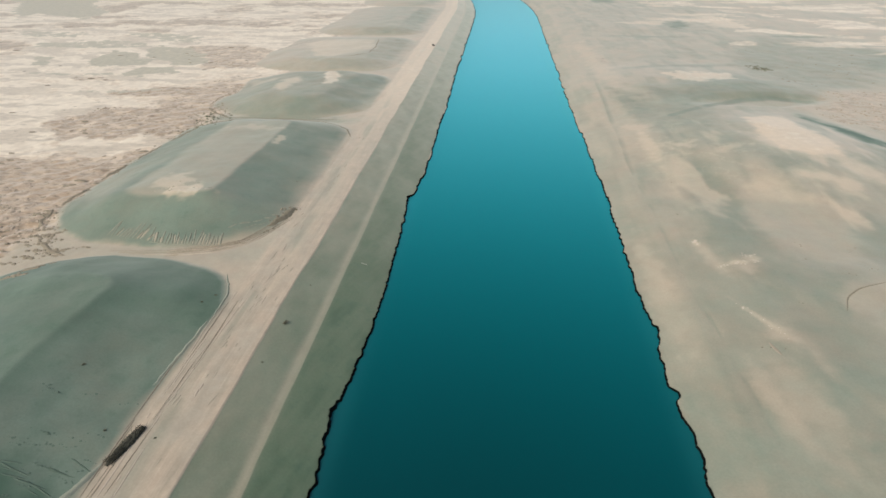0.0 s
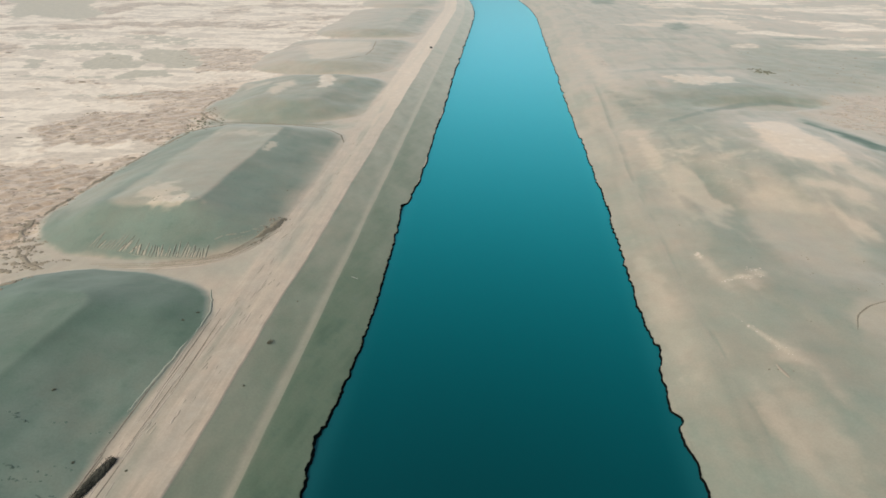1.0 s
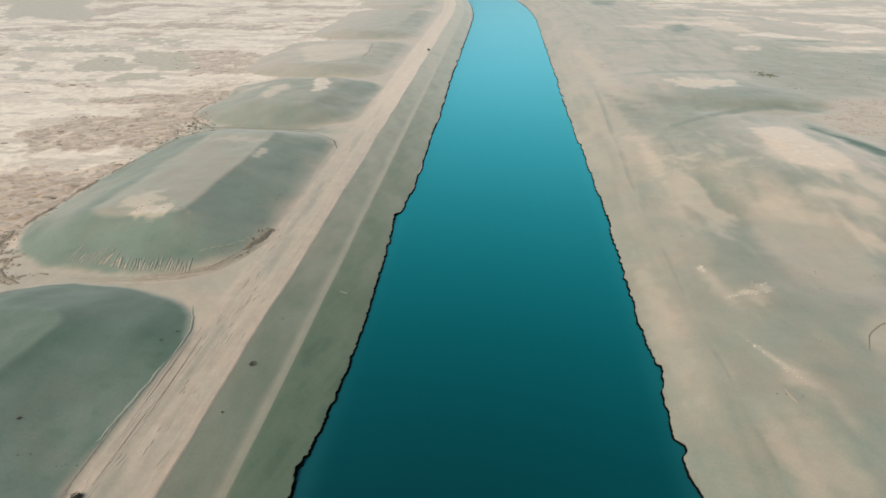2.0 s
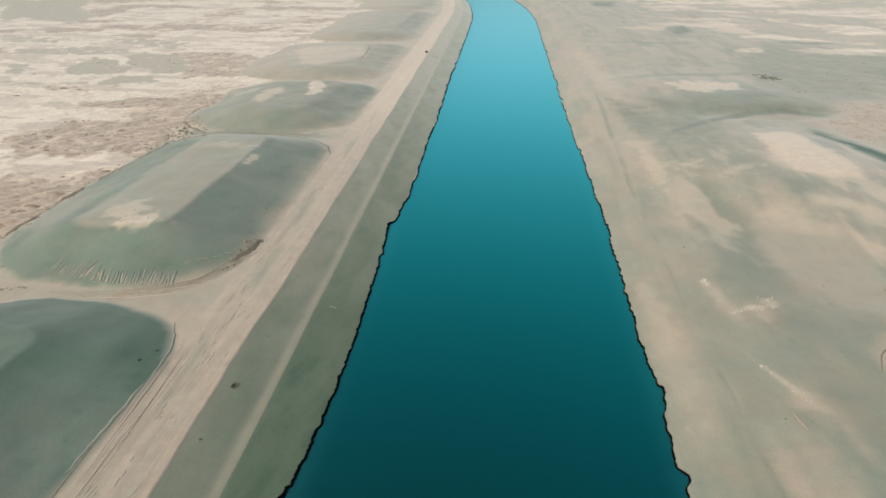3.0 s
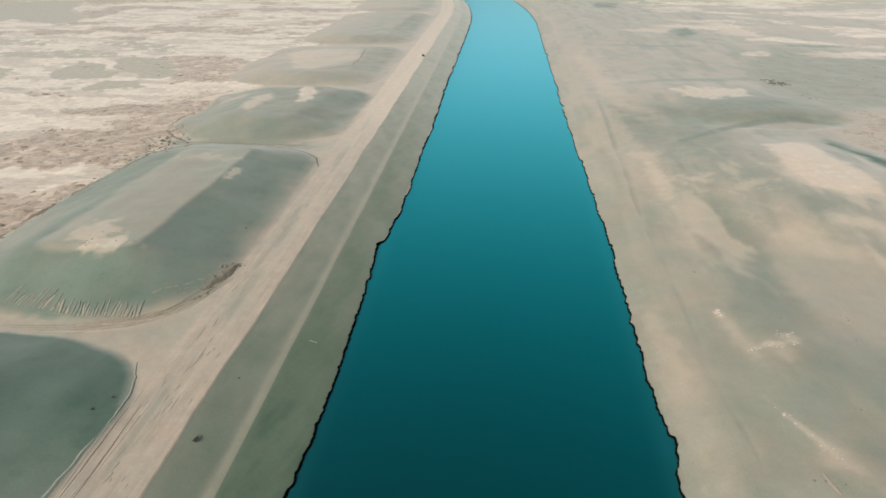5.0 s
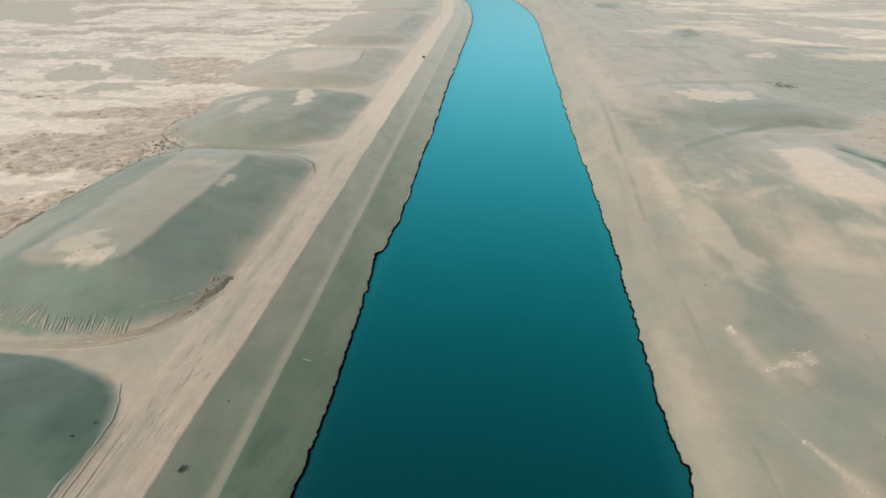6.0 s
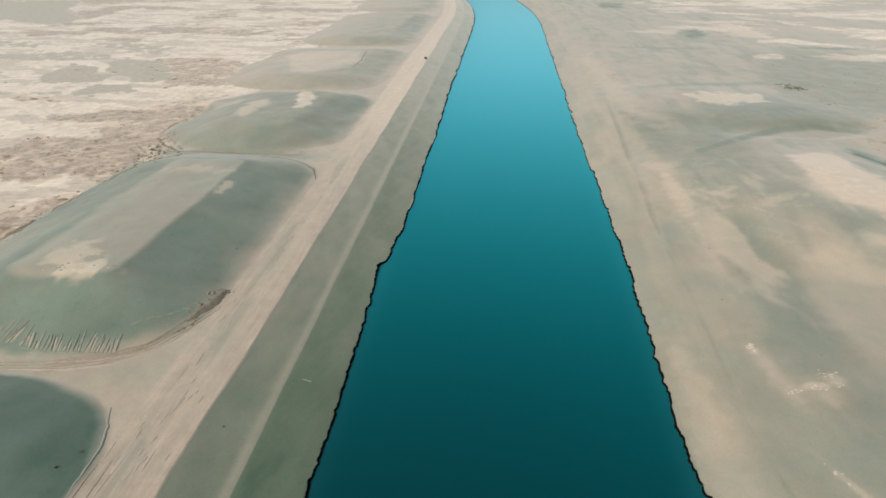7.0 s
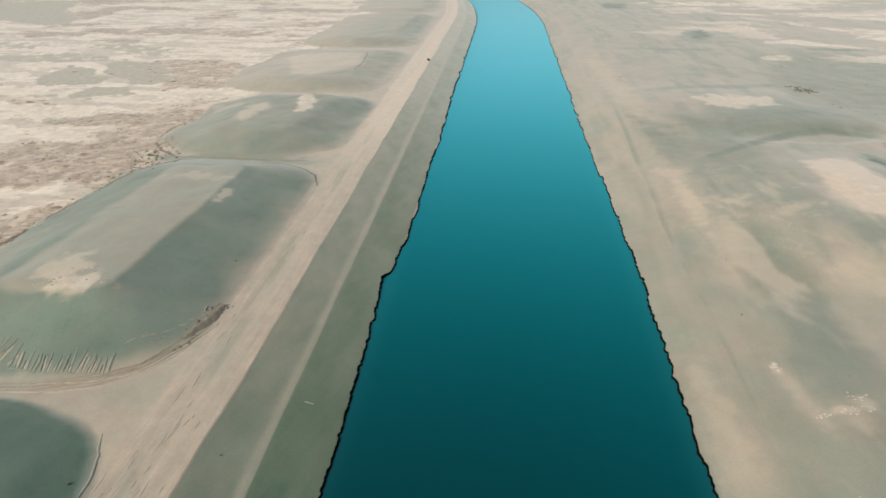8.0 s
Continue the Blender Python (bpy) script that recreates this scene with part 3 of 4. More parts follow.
def water_material():
    m, nt, bsdf = material("canal_water")
    near = nt.nodes.new("ShaderNodeAttribute")
    near.attribute_name = "shallow"
    cloud = add_noise(nt, 0.012, 3, (1, 0.5, 1))
    deep = add_mix(nt, add_range(nt, cloud, 0.3, 0.7, 0, 1), (0.0006, 0.0066, 0.0058), (0.0006, 0.0094, 0.0086))
    nt.links.new(add_mix(nt, near.outputs["Fac"], deep, (0.006, 0.032, 0.033)), bsdf.inputs["Base Color"])
    bsdf.inputs["Roughness"].default_value = 0.5
    bsdf.inputs["Specular IOR Level"].default_value = 0.0
    # pale sheen paints sky reflection and haze onto the distant water
    bsdf.inputs["Sheen Weight"].default_value = 1.0
    bsdf.inputs["Sheen Roughness"].default_value = 0.26
    bsdf.inputs["Sheen Tint"].default_value = (1.0, 0.95, 0.95, 1)
    ripple = add_noise(nt, 0.55, 4, (1, 1.6, 1))
    chop = add_noise(nt, 2.4, 3)
    add_bump(nt, bsdf, ((ripple, 0.14, 0.2), (chop, 0.12, 0.05)))
    normal = bsdf.inputs["Normal"].links[0].from_socket
    # two tinted sheens paint the brightening that water shows at low angles
    veil = nt.nodes.new("ShaderNodeBsdfSheen")
    veil.inputs["Color"].default_value = (0.004, 0.91, 1.0, 1)
    veil.inputs["Roughness"].default_value = 0.485
    bloom = nt.nodes.new("ShaderNodeBsdfSheen")
    bloom.inputs["Color"].default_value = (0.0, 0.30, 0.40, 1)
    bloom.inputs["Roughness"].default_value = 0.40
    under = nt.nodes.new("ShaderNodeAddShader")
    sheens = nt.nodes.new("ShaderNodeAddShader")
    nt.links.new(veil.outputs[0], sheens.inputs[0])
    nt.links.new(bloom.outputs[0], sheens.inputs[1])
    nt.links.new(bsdf.outputs[0], under.inputs[0])
    nt.links.new(sheens.outputs[0], under.inputs[1])
    gloss = nt.nodes.new("ShaderNodeBsdfGlossy")
    gloss.inputs["Roughness"].default_value = 0.12
    gloss.inputs["Color"].default_value = (0.95, 0.97, 1.0, 1)
    surface = nt.nodes.new("ShaderNodeFresnel")
    surface.inputs["IOR"].default_value = 1.33
    nt.links.new(normal, gloss.inputs["Normal"])
    nt.links.new(normal, surface.inputs["Normal"])
    mix = nt.nodes.new("ShaderNodeMixShader")
    nt.links.new(surface.outputs[0], mix.inputs[0])
    nt.links.new(under.outputs[0], mix.inputs[1])
    nt.links.new(gloss.outputs[0], mix.inputs[2])
    nt.links.new(mix.outputs[0], nt.nodes["Material Output"].inputs["Surface"])
    return m


def plain_material(name, a, b, scale=1.0, rough=0.9, bump=0.5, metal=0.0):
    m, nt, bsdf = material(name)
    no, small = add_noise(nt, scale, 5), add_noise(nt, scale * 7, 4)
    col = add_mix(nt, add_range(nt, no, 0.3, 0.7, 0, 1), a, b)
    col = add_mix(nt, add_range(nt, small, 0.35, 0.7, 0, 0.35), col, tuple(c * 0.7 for c in a))
    nt.links.new(col, bsdf.inputs["Base Color"])
    bsdf.inputs["Roughness"].default_value = rough
    bsdf.inputs["Metallic"].default_value = metal
    if bump:
        add_bump(nt, bsdf, ((no, bump, 0.2 / scale), (small, bump, 0.03 / scale)))
    return m


EARTH = earth_material()
CANAL = water_material()
# wet mud whose near-black colour also holds the undercut bank's shade
MUD = plain_material("shaded_wet_mud", (0.0025, 0.003, 0.003), (0.006, 0.007, 0.006), 1.5, 1.0)
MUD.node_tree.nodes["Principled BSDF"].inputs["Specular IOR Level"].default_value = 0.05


# ---------------------------------------------------------------- the sheet of ground
def steps(*runs):
    """Grid lines from runs of (start, end, first step, last step)."""
    out = []
    for a, b, s0, s1 in runs:
        v = a
        while v < b:
            out.append(v)
            v += s0 + (s1 - s0) * (v - a) / (b - a)
    out.append(runs[-1][1])
    return np.array(out)


GX = steps((-5000, -950, 400, 12), (-950, -520, 8, 3), (-520, -300, 2.8, 1.9), (-300, -200, 1.6, 1.2), (-200, -100, 0.95, 0.8), (-100, -81, 0.7, 0.6), (-81, -76, 0.3, 0.3), (-76, -65.5, 0.5, 0.45), (-65.5, -62.5, 0.25, 0.25), (-62.5, -60, 0.5, 0.5),
           (-60, -54, 0.6, 0.4), (-54, -46, 0.35, 0.35), (-46, 46, 4, 4), (46, 54, 0.35, 0.35), (54, 120, 0.7, 0.9),
           (120, 260, 1.1, 1.8), (260, 700, 2.2, 10), (700, 5000, 12, 400))
GY = steps((-3000, -40, 400, 30), (-40, 62, 8, 3), (62, 240, 0.75, 0.8), (240, 520, 0.85, 1.8), (520, 1250, 2.0, 7.0), (1250, 6000, 9, 350))


def build_ground():
    X, Y = np.meshgrid(GX, GY)
    # the fine columns by the water follow the bend of the canal
    X = X + bend(Y) * (1 - ease(1500, 5000, np.abs(X)))
    Z, earths, (road, olive, bare), zone = land(X, Y)
    ny, nx = X.shape
    co = np.stack([X, Y, Z], -1).reshape(-1, 3)
    gx = np.stack([np.gradient(X, axis=1), np.gradient(Y, axis=1), np.gradient(bare, axis=1)], -1)
    gy = np.stack([np.gradient(X, axis=0), np.gradient(Y, axis=0), np.gradient(bare, axis=0)], -1)
    nrm = np.cross(gx, gy)
    nrm = (nrm / np.linalg.norm(nrm, axis=-1, keepdims=True)).reshape(-1, 3)
    rgba = np.stack(earths, -1).reshape(-1, 4)
    lane, bank = road.reshape(-1), olive.reshape(-1)
    i = np.arange(ny * nx).reshape(ny, nx)
    quads = np.stack([i[:-1, :-1], i[:-1, 1:], i[1:, 1:], i[1:, :-1]], -1).reshape(-1, 4)
    face_zone = zone[:-1, :-1].reshape(-1)

    def sheet(name, pick):
        q = quads[pick]
        used, back = np.unique(q, return_inverse=True)
        me = bpy.data.meshes.new(name)
        me.vertices.add(len(used))
        me.vertices.foreach_set("co", co[used].astype(np.float32).ravel())
        me.loops.add(q.size)
        me.loops.foreach_set("vertex_index", back.ravel().astype(np.int32))
        me.polygons.add(len(q))
        me.polygons.foreach_set("loop_start", np.arange(0, q.size, 4, dtype=np.int32))
        me.polygons.foreach_set("use_smooth", np.ones(len(q), bool))
        me.update()
        a = me.attributes.new("earths", "FLOAT_COLOR", "POINT")
        a.data.foreach_set("color", rgba[used].astype(np.float32).ravel())
        b = me.attributes.new("driven", "FLOAT", "POINT")
        b.data.foreach_set("value", lane[used].astype(np.float32))
        c = me.attributes.new("olive", "FLOAT", "POINT")
        c.data.foreach_set("value", bank[used].astype(np.float32))
        me.normals_split_custom_set_from_vertices(nrm[used].astype(np.float32))
        me.materials.append(EARTH)
        return new(name, me)

    tagged(sheet("ground", face_zone == 0), "pale tan desert ground with salt crust, grey-green silt and eroded scrub", "ground", kind="structure")
    tagged(sheet("road", face_zone == 1), "wide pale sandy haul road along the canal embankment", "road", kind="structure")
    tagged(sheet("path", face_zone == 2), "narrow pale bench path on the silt canal bank", "path", kind="structure")
    words = ["grey-green flat-topped silt heap beside the haul road, with dozer berm",
             "long grey-green silt heap with pale sandy crest and dozer furrows",
             "low grey-green silt heap with a pale patch on top",
             "low broad grey silt heap beyond the sandy ramp",
             "faint long silt heap beside the distant road",
             "faint far silt heap where the canal bends"]
    for k in range(len(HEAPS)):
        tagged(sheet("earth_mound", face_zone == 10 + k), words[k], "mound", "earth mounds beside the road")


build_ground()


def strip_mesh(name, rows, mat, smooth=True, attrs=()):
    """A sheet from a grid of points, rows x columns x 3."""
    rows = np.asarray(rows, float)
    n, m = rows.shape[:2]
    i = np.arange(n * m).reshape(n, m)
    q = np.stack([i[:-1, :-1], i[:-1, 1:], i[1:, 1:], i[1:, :-1]], -1).reshape(-1, 4)
    me = bpy.data.meshes.new(name)
    me.from_pydata(rows.reshape(-1, 3).tolist(), [], q.tolist())
    me.polygons.foreach_set("use_smooth", np.full(len(q), smooth))
    for key, values in attrs:
        a = me.attributes.new(key, "FLOAT", "POINT")
        a.data.foreach_set("value", np.asarray(values, np.float32).ravel())
    me.materials.append(mat)
    return new(name, me)


def build_water():
    ys = steps((-3000, 40, 200, 4), (40, 1250, 2.0, 8.0), (1250, 6000, 10, 300))
    us = np.array([-1.06, -1.0, -0.985, -0.96, -0.93, -0.90, -0.86, -0.80, -0.5, 0, 0.5, 0.80, 0.86, 0.90, 0.93, 0.96, 0.985, 1.0, 1.06])
    U, Y = np.meshgrid(us, ys)
    X = bend(Y) + U * 50.0
    edge = ease(0.80, 1.0, np.abs(U)) ** 2.0
    ob = strip_mesh("water", np.stack([X, Y, np.full_like(X, WATER)], -1), CANAL, attrs=(("shallow", edge),))
    tagged(ob, "calm deep teal canal water, paler towards the distance", "water", kind="structure")


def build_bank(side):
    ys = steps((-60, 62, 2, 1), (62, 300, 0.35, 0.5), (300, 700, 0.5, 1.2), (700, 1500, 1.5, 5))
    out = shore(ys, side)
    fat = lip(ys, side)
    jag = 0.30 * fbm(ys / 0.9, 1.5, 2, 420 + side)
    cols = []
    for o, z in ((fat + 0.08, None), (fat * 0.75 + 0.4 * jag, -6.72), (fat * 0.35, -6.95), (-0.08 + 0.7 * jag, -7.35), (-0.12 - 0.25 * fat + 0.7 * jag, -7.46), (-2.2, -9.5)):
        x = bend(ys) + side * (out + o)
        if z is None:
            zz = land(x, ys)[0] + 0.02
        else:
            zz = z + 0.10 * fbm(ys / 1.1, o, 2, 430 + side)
        # farther on, only the foot of the edge stays dark
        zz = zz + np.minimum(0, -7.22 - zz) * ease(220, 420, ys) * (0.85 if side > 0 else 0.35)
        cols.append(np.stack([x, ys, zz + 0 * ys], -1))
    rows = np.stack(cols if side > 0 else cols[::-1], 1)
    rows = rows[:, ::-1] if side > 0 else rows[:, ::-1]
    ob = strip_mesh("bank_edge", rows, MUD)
    tagged(ob, "jagged eroded wet mud edge along the waterline, undercut shade in its colour", "bank edge", kind="structure")


build_water()
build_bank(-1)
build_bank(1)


# ---------------------------------------------------------------- helpers for things
def part(name, bm, mat, parent, label="", smooth=False):
    me = bpy.data.meshes.new(name)
    bm.to_mesh(me)
    bm.free()
    for p in me.polygons:
        p.use_smooth = smooth
    me.materials.append(mat)
    ob = new(name, me)
    if parent:
        ob.parent = parent
    return tagged(ob, label)


def block(size, at=(0, 0, 0), bevel=0.0, taper=1.0):
    """A bevelled block; taper narrows its top."""
    bm = bmesh.new()
    bmesh.ops.create_cube(bm, size=1.0, matrix=Matrix.Translation(at) @ Matrix.Diagonal((*size, 1)))
    for v in bm.verts:
        if v.co.z > at[2]:
            v.co.x = at[0] + (v.co.x - at[0]) * taper
            v.co.y = at[1] + (v.co.y - at[1]) * taper
    if bevel:
        bmesh.ops.bevel(bm, geom=bm.edges[:], offset=bevel, segments=2, affect="EDGES")
    return bm


def drum(radius, length, at, inner=0.0, sides=20):
    """A wheel-like ring or disc whose axle lies along x."""
    bm = bmesh.new()
    turn = Matrix.Translation(at) @ Matrix.Rotation(math.pi / 2, 4, "Y")
    bmesh.ops.create_cone(bm, cap_ends=True, segments=sides, radius1=radius, radius2=radius, depth=length, matrix=turn)
    bmesh.ops.bevel(bm, geom=[e for e in bm.edges if e.calc_length() < radius], offset=radius * 0.08, segments=1, affect="EDGES")
    return bm


def resample(points, gap):
    p = np.array(points, float)
    d = np.r_[0, np.cumsum(np.hypot(*np.diff(p, axis=0).T))]
    s = np.linspace(0, d[-1], max(3, int(d[-1] / gap)))
    out = np.stack([np.interp(s, d, p[:, 0]), np.interp(s, d, p[:, 1])], 1)
    for _ in range(6):
        out[1:-1] = 0.25 * out[:-2] + 0.5 * out[1:-1] + 0.25 * out[2:]
    return out


def ridge_rows(points, width, tall, seed, gap=0.7, wander=0.15):
    """Cross-sections of a low ridge that lies on the ground along a line and runs out at both ends."""
    p = resample(points, gap)
    t = np.gradient(p, axis=0)
    t /= np.linalg.norm(t, axis=1, keepdims=True)
    side = np.stack([t[:, 1], -t[:, 0]], 1)
    n = len(p)
    run = np.sin(np.linspace(0.02, 0.98, n) * math.pi) ** 0.4
    w = width * run * (1 + 0.35 * fbm(np.arange(n) * gap / 2.0, 0.5, 2, seed))
    h = tall * run * (1 + 0.5 * fbm(np.arange(n) * gap / 1.3, 4.5, 2, seed + 1))
    mid = p + side * (wander * width * fbm(np.arange(n) * gap / (1.5 + 4 * wander), 7.5, 3, seed + 2))[:, None]
    across = np.array([-0.62, -0.5, -0.14, 0.10, 0.5, 0.62])
    up = np.array([0, 0, 0.9, 1.0, 0, 0])
    q = mid[:, None, :] + side[:, None, :] * (w[:, None] * across)[:, :, None]
    z = land(q[:, :, 0], q[:, :, 1])[0] + np.array([-0.15, 0.01, 0.01, 0.01, 0.01, -0.15]) + h[:, None] * up
    return np.concatenate([q, z[:, :, None]], -1)


def joined(name, sheets, mat, smooth=True):
    """Several small sheets as one mesh."""
    co, faces, start = [], [], 0
    for rows in sheets:
        n, m = rows.shape[:2]
        i = np.arange(n * m).reshape(n, m) + start
        co.append(rows.reshape(-1, 3))
        faces.append(np.stack([i[:-1, :-1], i[1:, :-1], i[1:, 1:], i[:-1, 1:]], -1).reshape(-1, 4))
        start += n * m
    me = bpy.data.meshes.new(name)
    me.from_pydata(np.concatenate(co).tolist(), [], np.concatenate(faces).tolist())
    me.polygons.foreach_set("use_smooth", np.full(len(me.polygons), smooth))
    me.materials.append(mat)
    return new(name, me)


SOIL = plain_material("sandy_soil", (0.42, 0.35, 0.27), (0.36, 0.30, 0.23), 0.8)
DARK_SOIL = plain_material("dark_brown_soil", (0.172, 0.146, 0.10), (0.25, 0.212, 0.148), 0.7)
MOUND_SOIL = plain_material("mound_silt", (0.085, 0.12, 0.088), (0.115, 0.15, 0.11), 0.8)
HEAP_FOOT = plain_material("heap_foot_soil", (0.23, 0.245, 0.185), (0.31, 0.30, 0.23), 0.8)
FURROW = plain_material("furrowed_silt", (0.195, 0.192, 0.143), (0.275, 0.265, 0.20), 0.8)
RUT = plain_material("pressed_soil", (0.235, 0.192, 0.135), (0.32, 0.267, 0.195), 0.8)
WORN = plain_material("worn_soil", (0.325, 0.285, 0.212), (0.375, 0.325, 0.245), 0.8)
TRACK = plain_material("churned_soil", (0.30, 0.25, 0.185), (0.36, 0.30, 0.225), 0.8)
CLOD = plain_material("clod_earth", (0.36, 0.285, 0.215), (0.46, 0.38, 0.295), 0.35)
PALE = plain_material("pale_crust", (0.60, 0.50, 0.40), (0.50, 0.415, 0.325), 0.7)
CRUST = plain_material("dusty_crust", (0.56, 0.47, 0.365), (0.47, 0.40, 0.31), 0.7)
OLIVE = plain_material("dry_scrub", (0.12, 0.12, 0.075), (0.18, 0.165, 0.105), 1.2)
SCRUB = plain_material("brown_scrub", (0.20, 0.165, 0.115), (0.32, 0.265, 0.19), 0.8)
BRUSH = plain_material("brushwood", (0.030, 0.029, 0.018), (0.066, 0.058, 0.038), 2.5)


# ---------------------------------------------------------------- berms, ruts and furrows
def berm(points, width, tall, seed, mat, label, wander=0.15):
    rows = ridge_rows(points, width, tall, seed, 0.7, wander)
    ob = joined("berm", [rows], mat)
    tagged(ob, label, "berm", "earth berms")


berm([(-105, 162), (-102, 156), (-99.3, 150), (-98.2, 144), (-97.6, 136)], 0.8, 0.16, 501, HEAP_FOOT, "thin curved dozed earth berm at the foot of the silt heap", 0.6)
berm([(-98.6, 133), (-98.8, 124), (-99.6, 112), (-100.2, 104)], 0.9, 0.16, 502, HEAP_FOOT, "low broken earth berm between haul road and silt heap", 0.6)
berm([(-98.2, 78.5), (-99.5, 73), (-101.5, 66), (-103, 58)], 1.5, 0.22, 503, HEAP_FOOT, "low grey silt berm running on from the brush pile")
berm([(-145, 173), (-128, 174.5), (-116, 178), (-108, 184), (-103, 190), (-99.5, 197)], 1.2, 0.3, 504, SOIL, "curved sandy berm along the ramp between two heaps")
berm([(-139, 176.5), (-122, 179), (-111, 183), (-104, 189)], 0.9, 0.2, 505, SOIL, "low sandy berm beside the ramp track")
berm([(112, 160), (116, 168), (122, 173), (134, 178)], 0.5, 0.07, 506, DARK_SOIL, "thin dark earth berm curving over pale spoil")


berm([(-136, 341), (-122, 342), (-109, 337), (-101, 328), (-97, 317)], 1.2, 0.18, 507, DARK_SOIL, "thin brown earth berm round the far end of the silt heap", 0.9)
berm([(-196, 350), (-180, 352), (-160, 351), (-138, 350), (-112, 352)], 1.1, 0.18, 508, DARK_SOIL, "thin uneven earth berm between two silt heaps", 0.9)
berm([(-150, 346), (-132, 345), (-118, 345)], 0.8, 0.25, 509, RUT, "short brown earth berm between two silt heaps", 0.9)


def wheel_ruts():
    rng = random.Random(11)
    sheets, pressed = [], []
    for k, (x, y0, y1) in enumerate(((-97.2, 112, 142), (-96.2, 100, 137), (-95.2, 104, 132), (-93.6, 92, 126), (-92.4, 96, 121), (-94.4, 66, 92),
                                     (-90.5, 62, 84), (-91.8, 120, 150))):
        pts = [(x + 0.4 * math.sin(y * 0.13 + k), y) for y in np.linspace(y0, y1, 8)]
        sheets.append(ridge_rows(pts, 0.38, 0.06, 520 + 3 * k))
    for k in range(9):
        x, y0 = -98.4 + 0.75 * k + rng.uniform(-0.3, 0.3), rng.uniform(58, 112)
        y1 = y0 + rng.uniform(14, 34)
        pts = [(x + 0.5 * math.sin(y * 0.05 + 0.3 * k) - 0.02 * (y - y0), y) for y in np.linspace(y0, y1, 8)]
        pressed.append(ridge_rows(pts, rng.uniform(0.25, 0.5), rng.uniform(0.06, 0.14), 1700 + 3 * k, 0.7, 0.4))
    tagged(joined("edge_ruts", pressed, RUT), "long dark wheel ruts along the heap side of the haul road", "ruts", kind="stuff")
    for k in range(16):
        x, y = rng.uniform(-97, -80), rng.choice((rng.uniform(64, 200), rng.uniform(64, 340)))
        n = rng.uniform(2, 7)
        lean = rng.uniform(-0.06, 0.06)
        sheets.append(ridge_rows([(x, y), (x + lean * n / 2 + 0.1, y + n / 2), (x + lean * n, y + n)], rng.uniform(0.3, 0.6), rng.uniform(0.06, 0.14), 560 + 3 * k, 0.6))
    tagged(joined("wheel_ruts", sheets, SOIL), "faint pressed wheel ruts in the sandy haul road", "ruts", kind="stuff")
    sheets = []
    for k in range(46):
        y = rng.uniform(78, 175) if k < 32 else rng.uniform(170, 330)
        x = rng.gauss(-89.5, 2.6) if k % 3 else rng.uniform(-96, -80.5)
        n = rng.uniform(1.2, 5.0)
        lean = rng.uniform(-0.02, 0.22)
        sheets.append(ridge_rows([(x, y), (x + lean * n / 2, y + n / 2), (x + lean * n, y + n)], rng.uniform(0.3, 0.7), rng.uniform(0.03, 0.08), 1900 + 3 * k, 0.5, 0.4))
    tagged(joined("tyre_marks", sheets, WORN), "short churned tyre marks scattered on the haul road", "tyre marks", kind="stuff")
    sheets = []
    for k in range(7):
        off = 0.75 * k
        line = [(-160 + 2 * k, 174.6 - 0.5 * off), (-136, 176.8 - off), (-120 + 0.35 * off, 182 - 0.9 * off), (-110 + 0.6 * off, 188 - 0.7 * off), (-104 + 0.8 * off, 197 - 0.4 * off), (-99.5 + 0.9 * off, 206)]
        first, last = ((0, 6), (1, 5), (0, 5), (1, 6), (0, 4), (2, 6), (1, 4))[k]
        sheets.append(ridge_rows(line[first:last], 0.42, 0.2, 800 + 3 * k, 0.7, 0.5))
    tagged(joined("ramp_ruts", sheets, RUT), "curved wheel ruts on the sandy ramp between heaps", "ruts", kind="stuff")


def furrows():
    rng = random.Random(5)
    sheets, spill = [], []
    x = -167.0
    k = 0
    while x < -117:
        y = float(np.interp(x, [-166, -139, -117], [184, 180.3, 182.5])) + rng.uniform(-0.15, 0.25)
        fan = x < -148
        n = rng.uniform(4.0, 9.0) if fan else rng.uniform(2.5, 8.0)
        lean = rng.gauss(0.30 if fan else -0.14, 0.07)
        line = [(x, y), (x + lean * n / 2, y + n / 2), (x + lean * n + rng.uniform(-0.2, 0.2), y + n)]
        sheets.append(ridge_rows(line, rng.uniform(0.4, 0.85), rng.uniform(0.08, 0.30), 900 + 3 * k, 0.6, 0.35))
        # pale earth thrown up beside the cut
        if rng.random() < (0.35 if fan else 0.6):
            part_way = rng.uniform(0.5, 1.0)
            spill.append(ridge_rows([(x + 0.75 + part_way * (u - x), y + 0.3 + part_way * (v - y)) for u, v in line], rng.uniform(0.3, 1.0), rng.uniform(0.03, 0.07), 2300 + 3 * k, 0.6, 0.4))
        if not fan and rng.random() < 0.7:
            sheets.append(ridge_rows([(x, y), (x + 0.8, y - 0.1), (x + 1.7, y + 0.1)], 0.5, 0.22, 1200 + 3 * k, 0.5))
        x += rng.uniform(1.3, 2.1) if fan else rng.uniform(0.9, 1.7)
        k += 1
    tagged(joined("dozer_furrows", sheets, FURROW), "short dozer furrows pressed into the foot of the silt heap", "furrows", kind="stuff")
    tagged(joined("furrow_spill", spill, WORN), "pale earth spilled between the dozer furrows", "loose earth", kind="stuff")


wheel_ruts()
furrows()


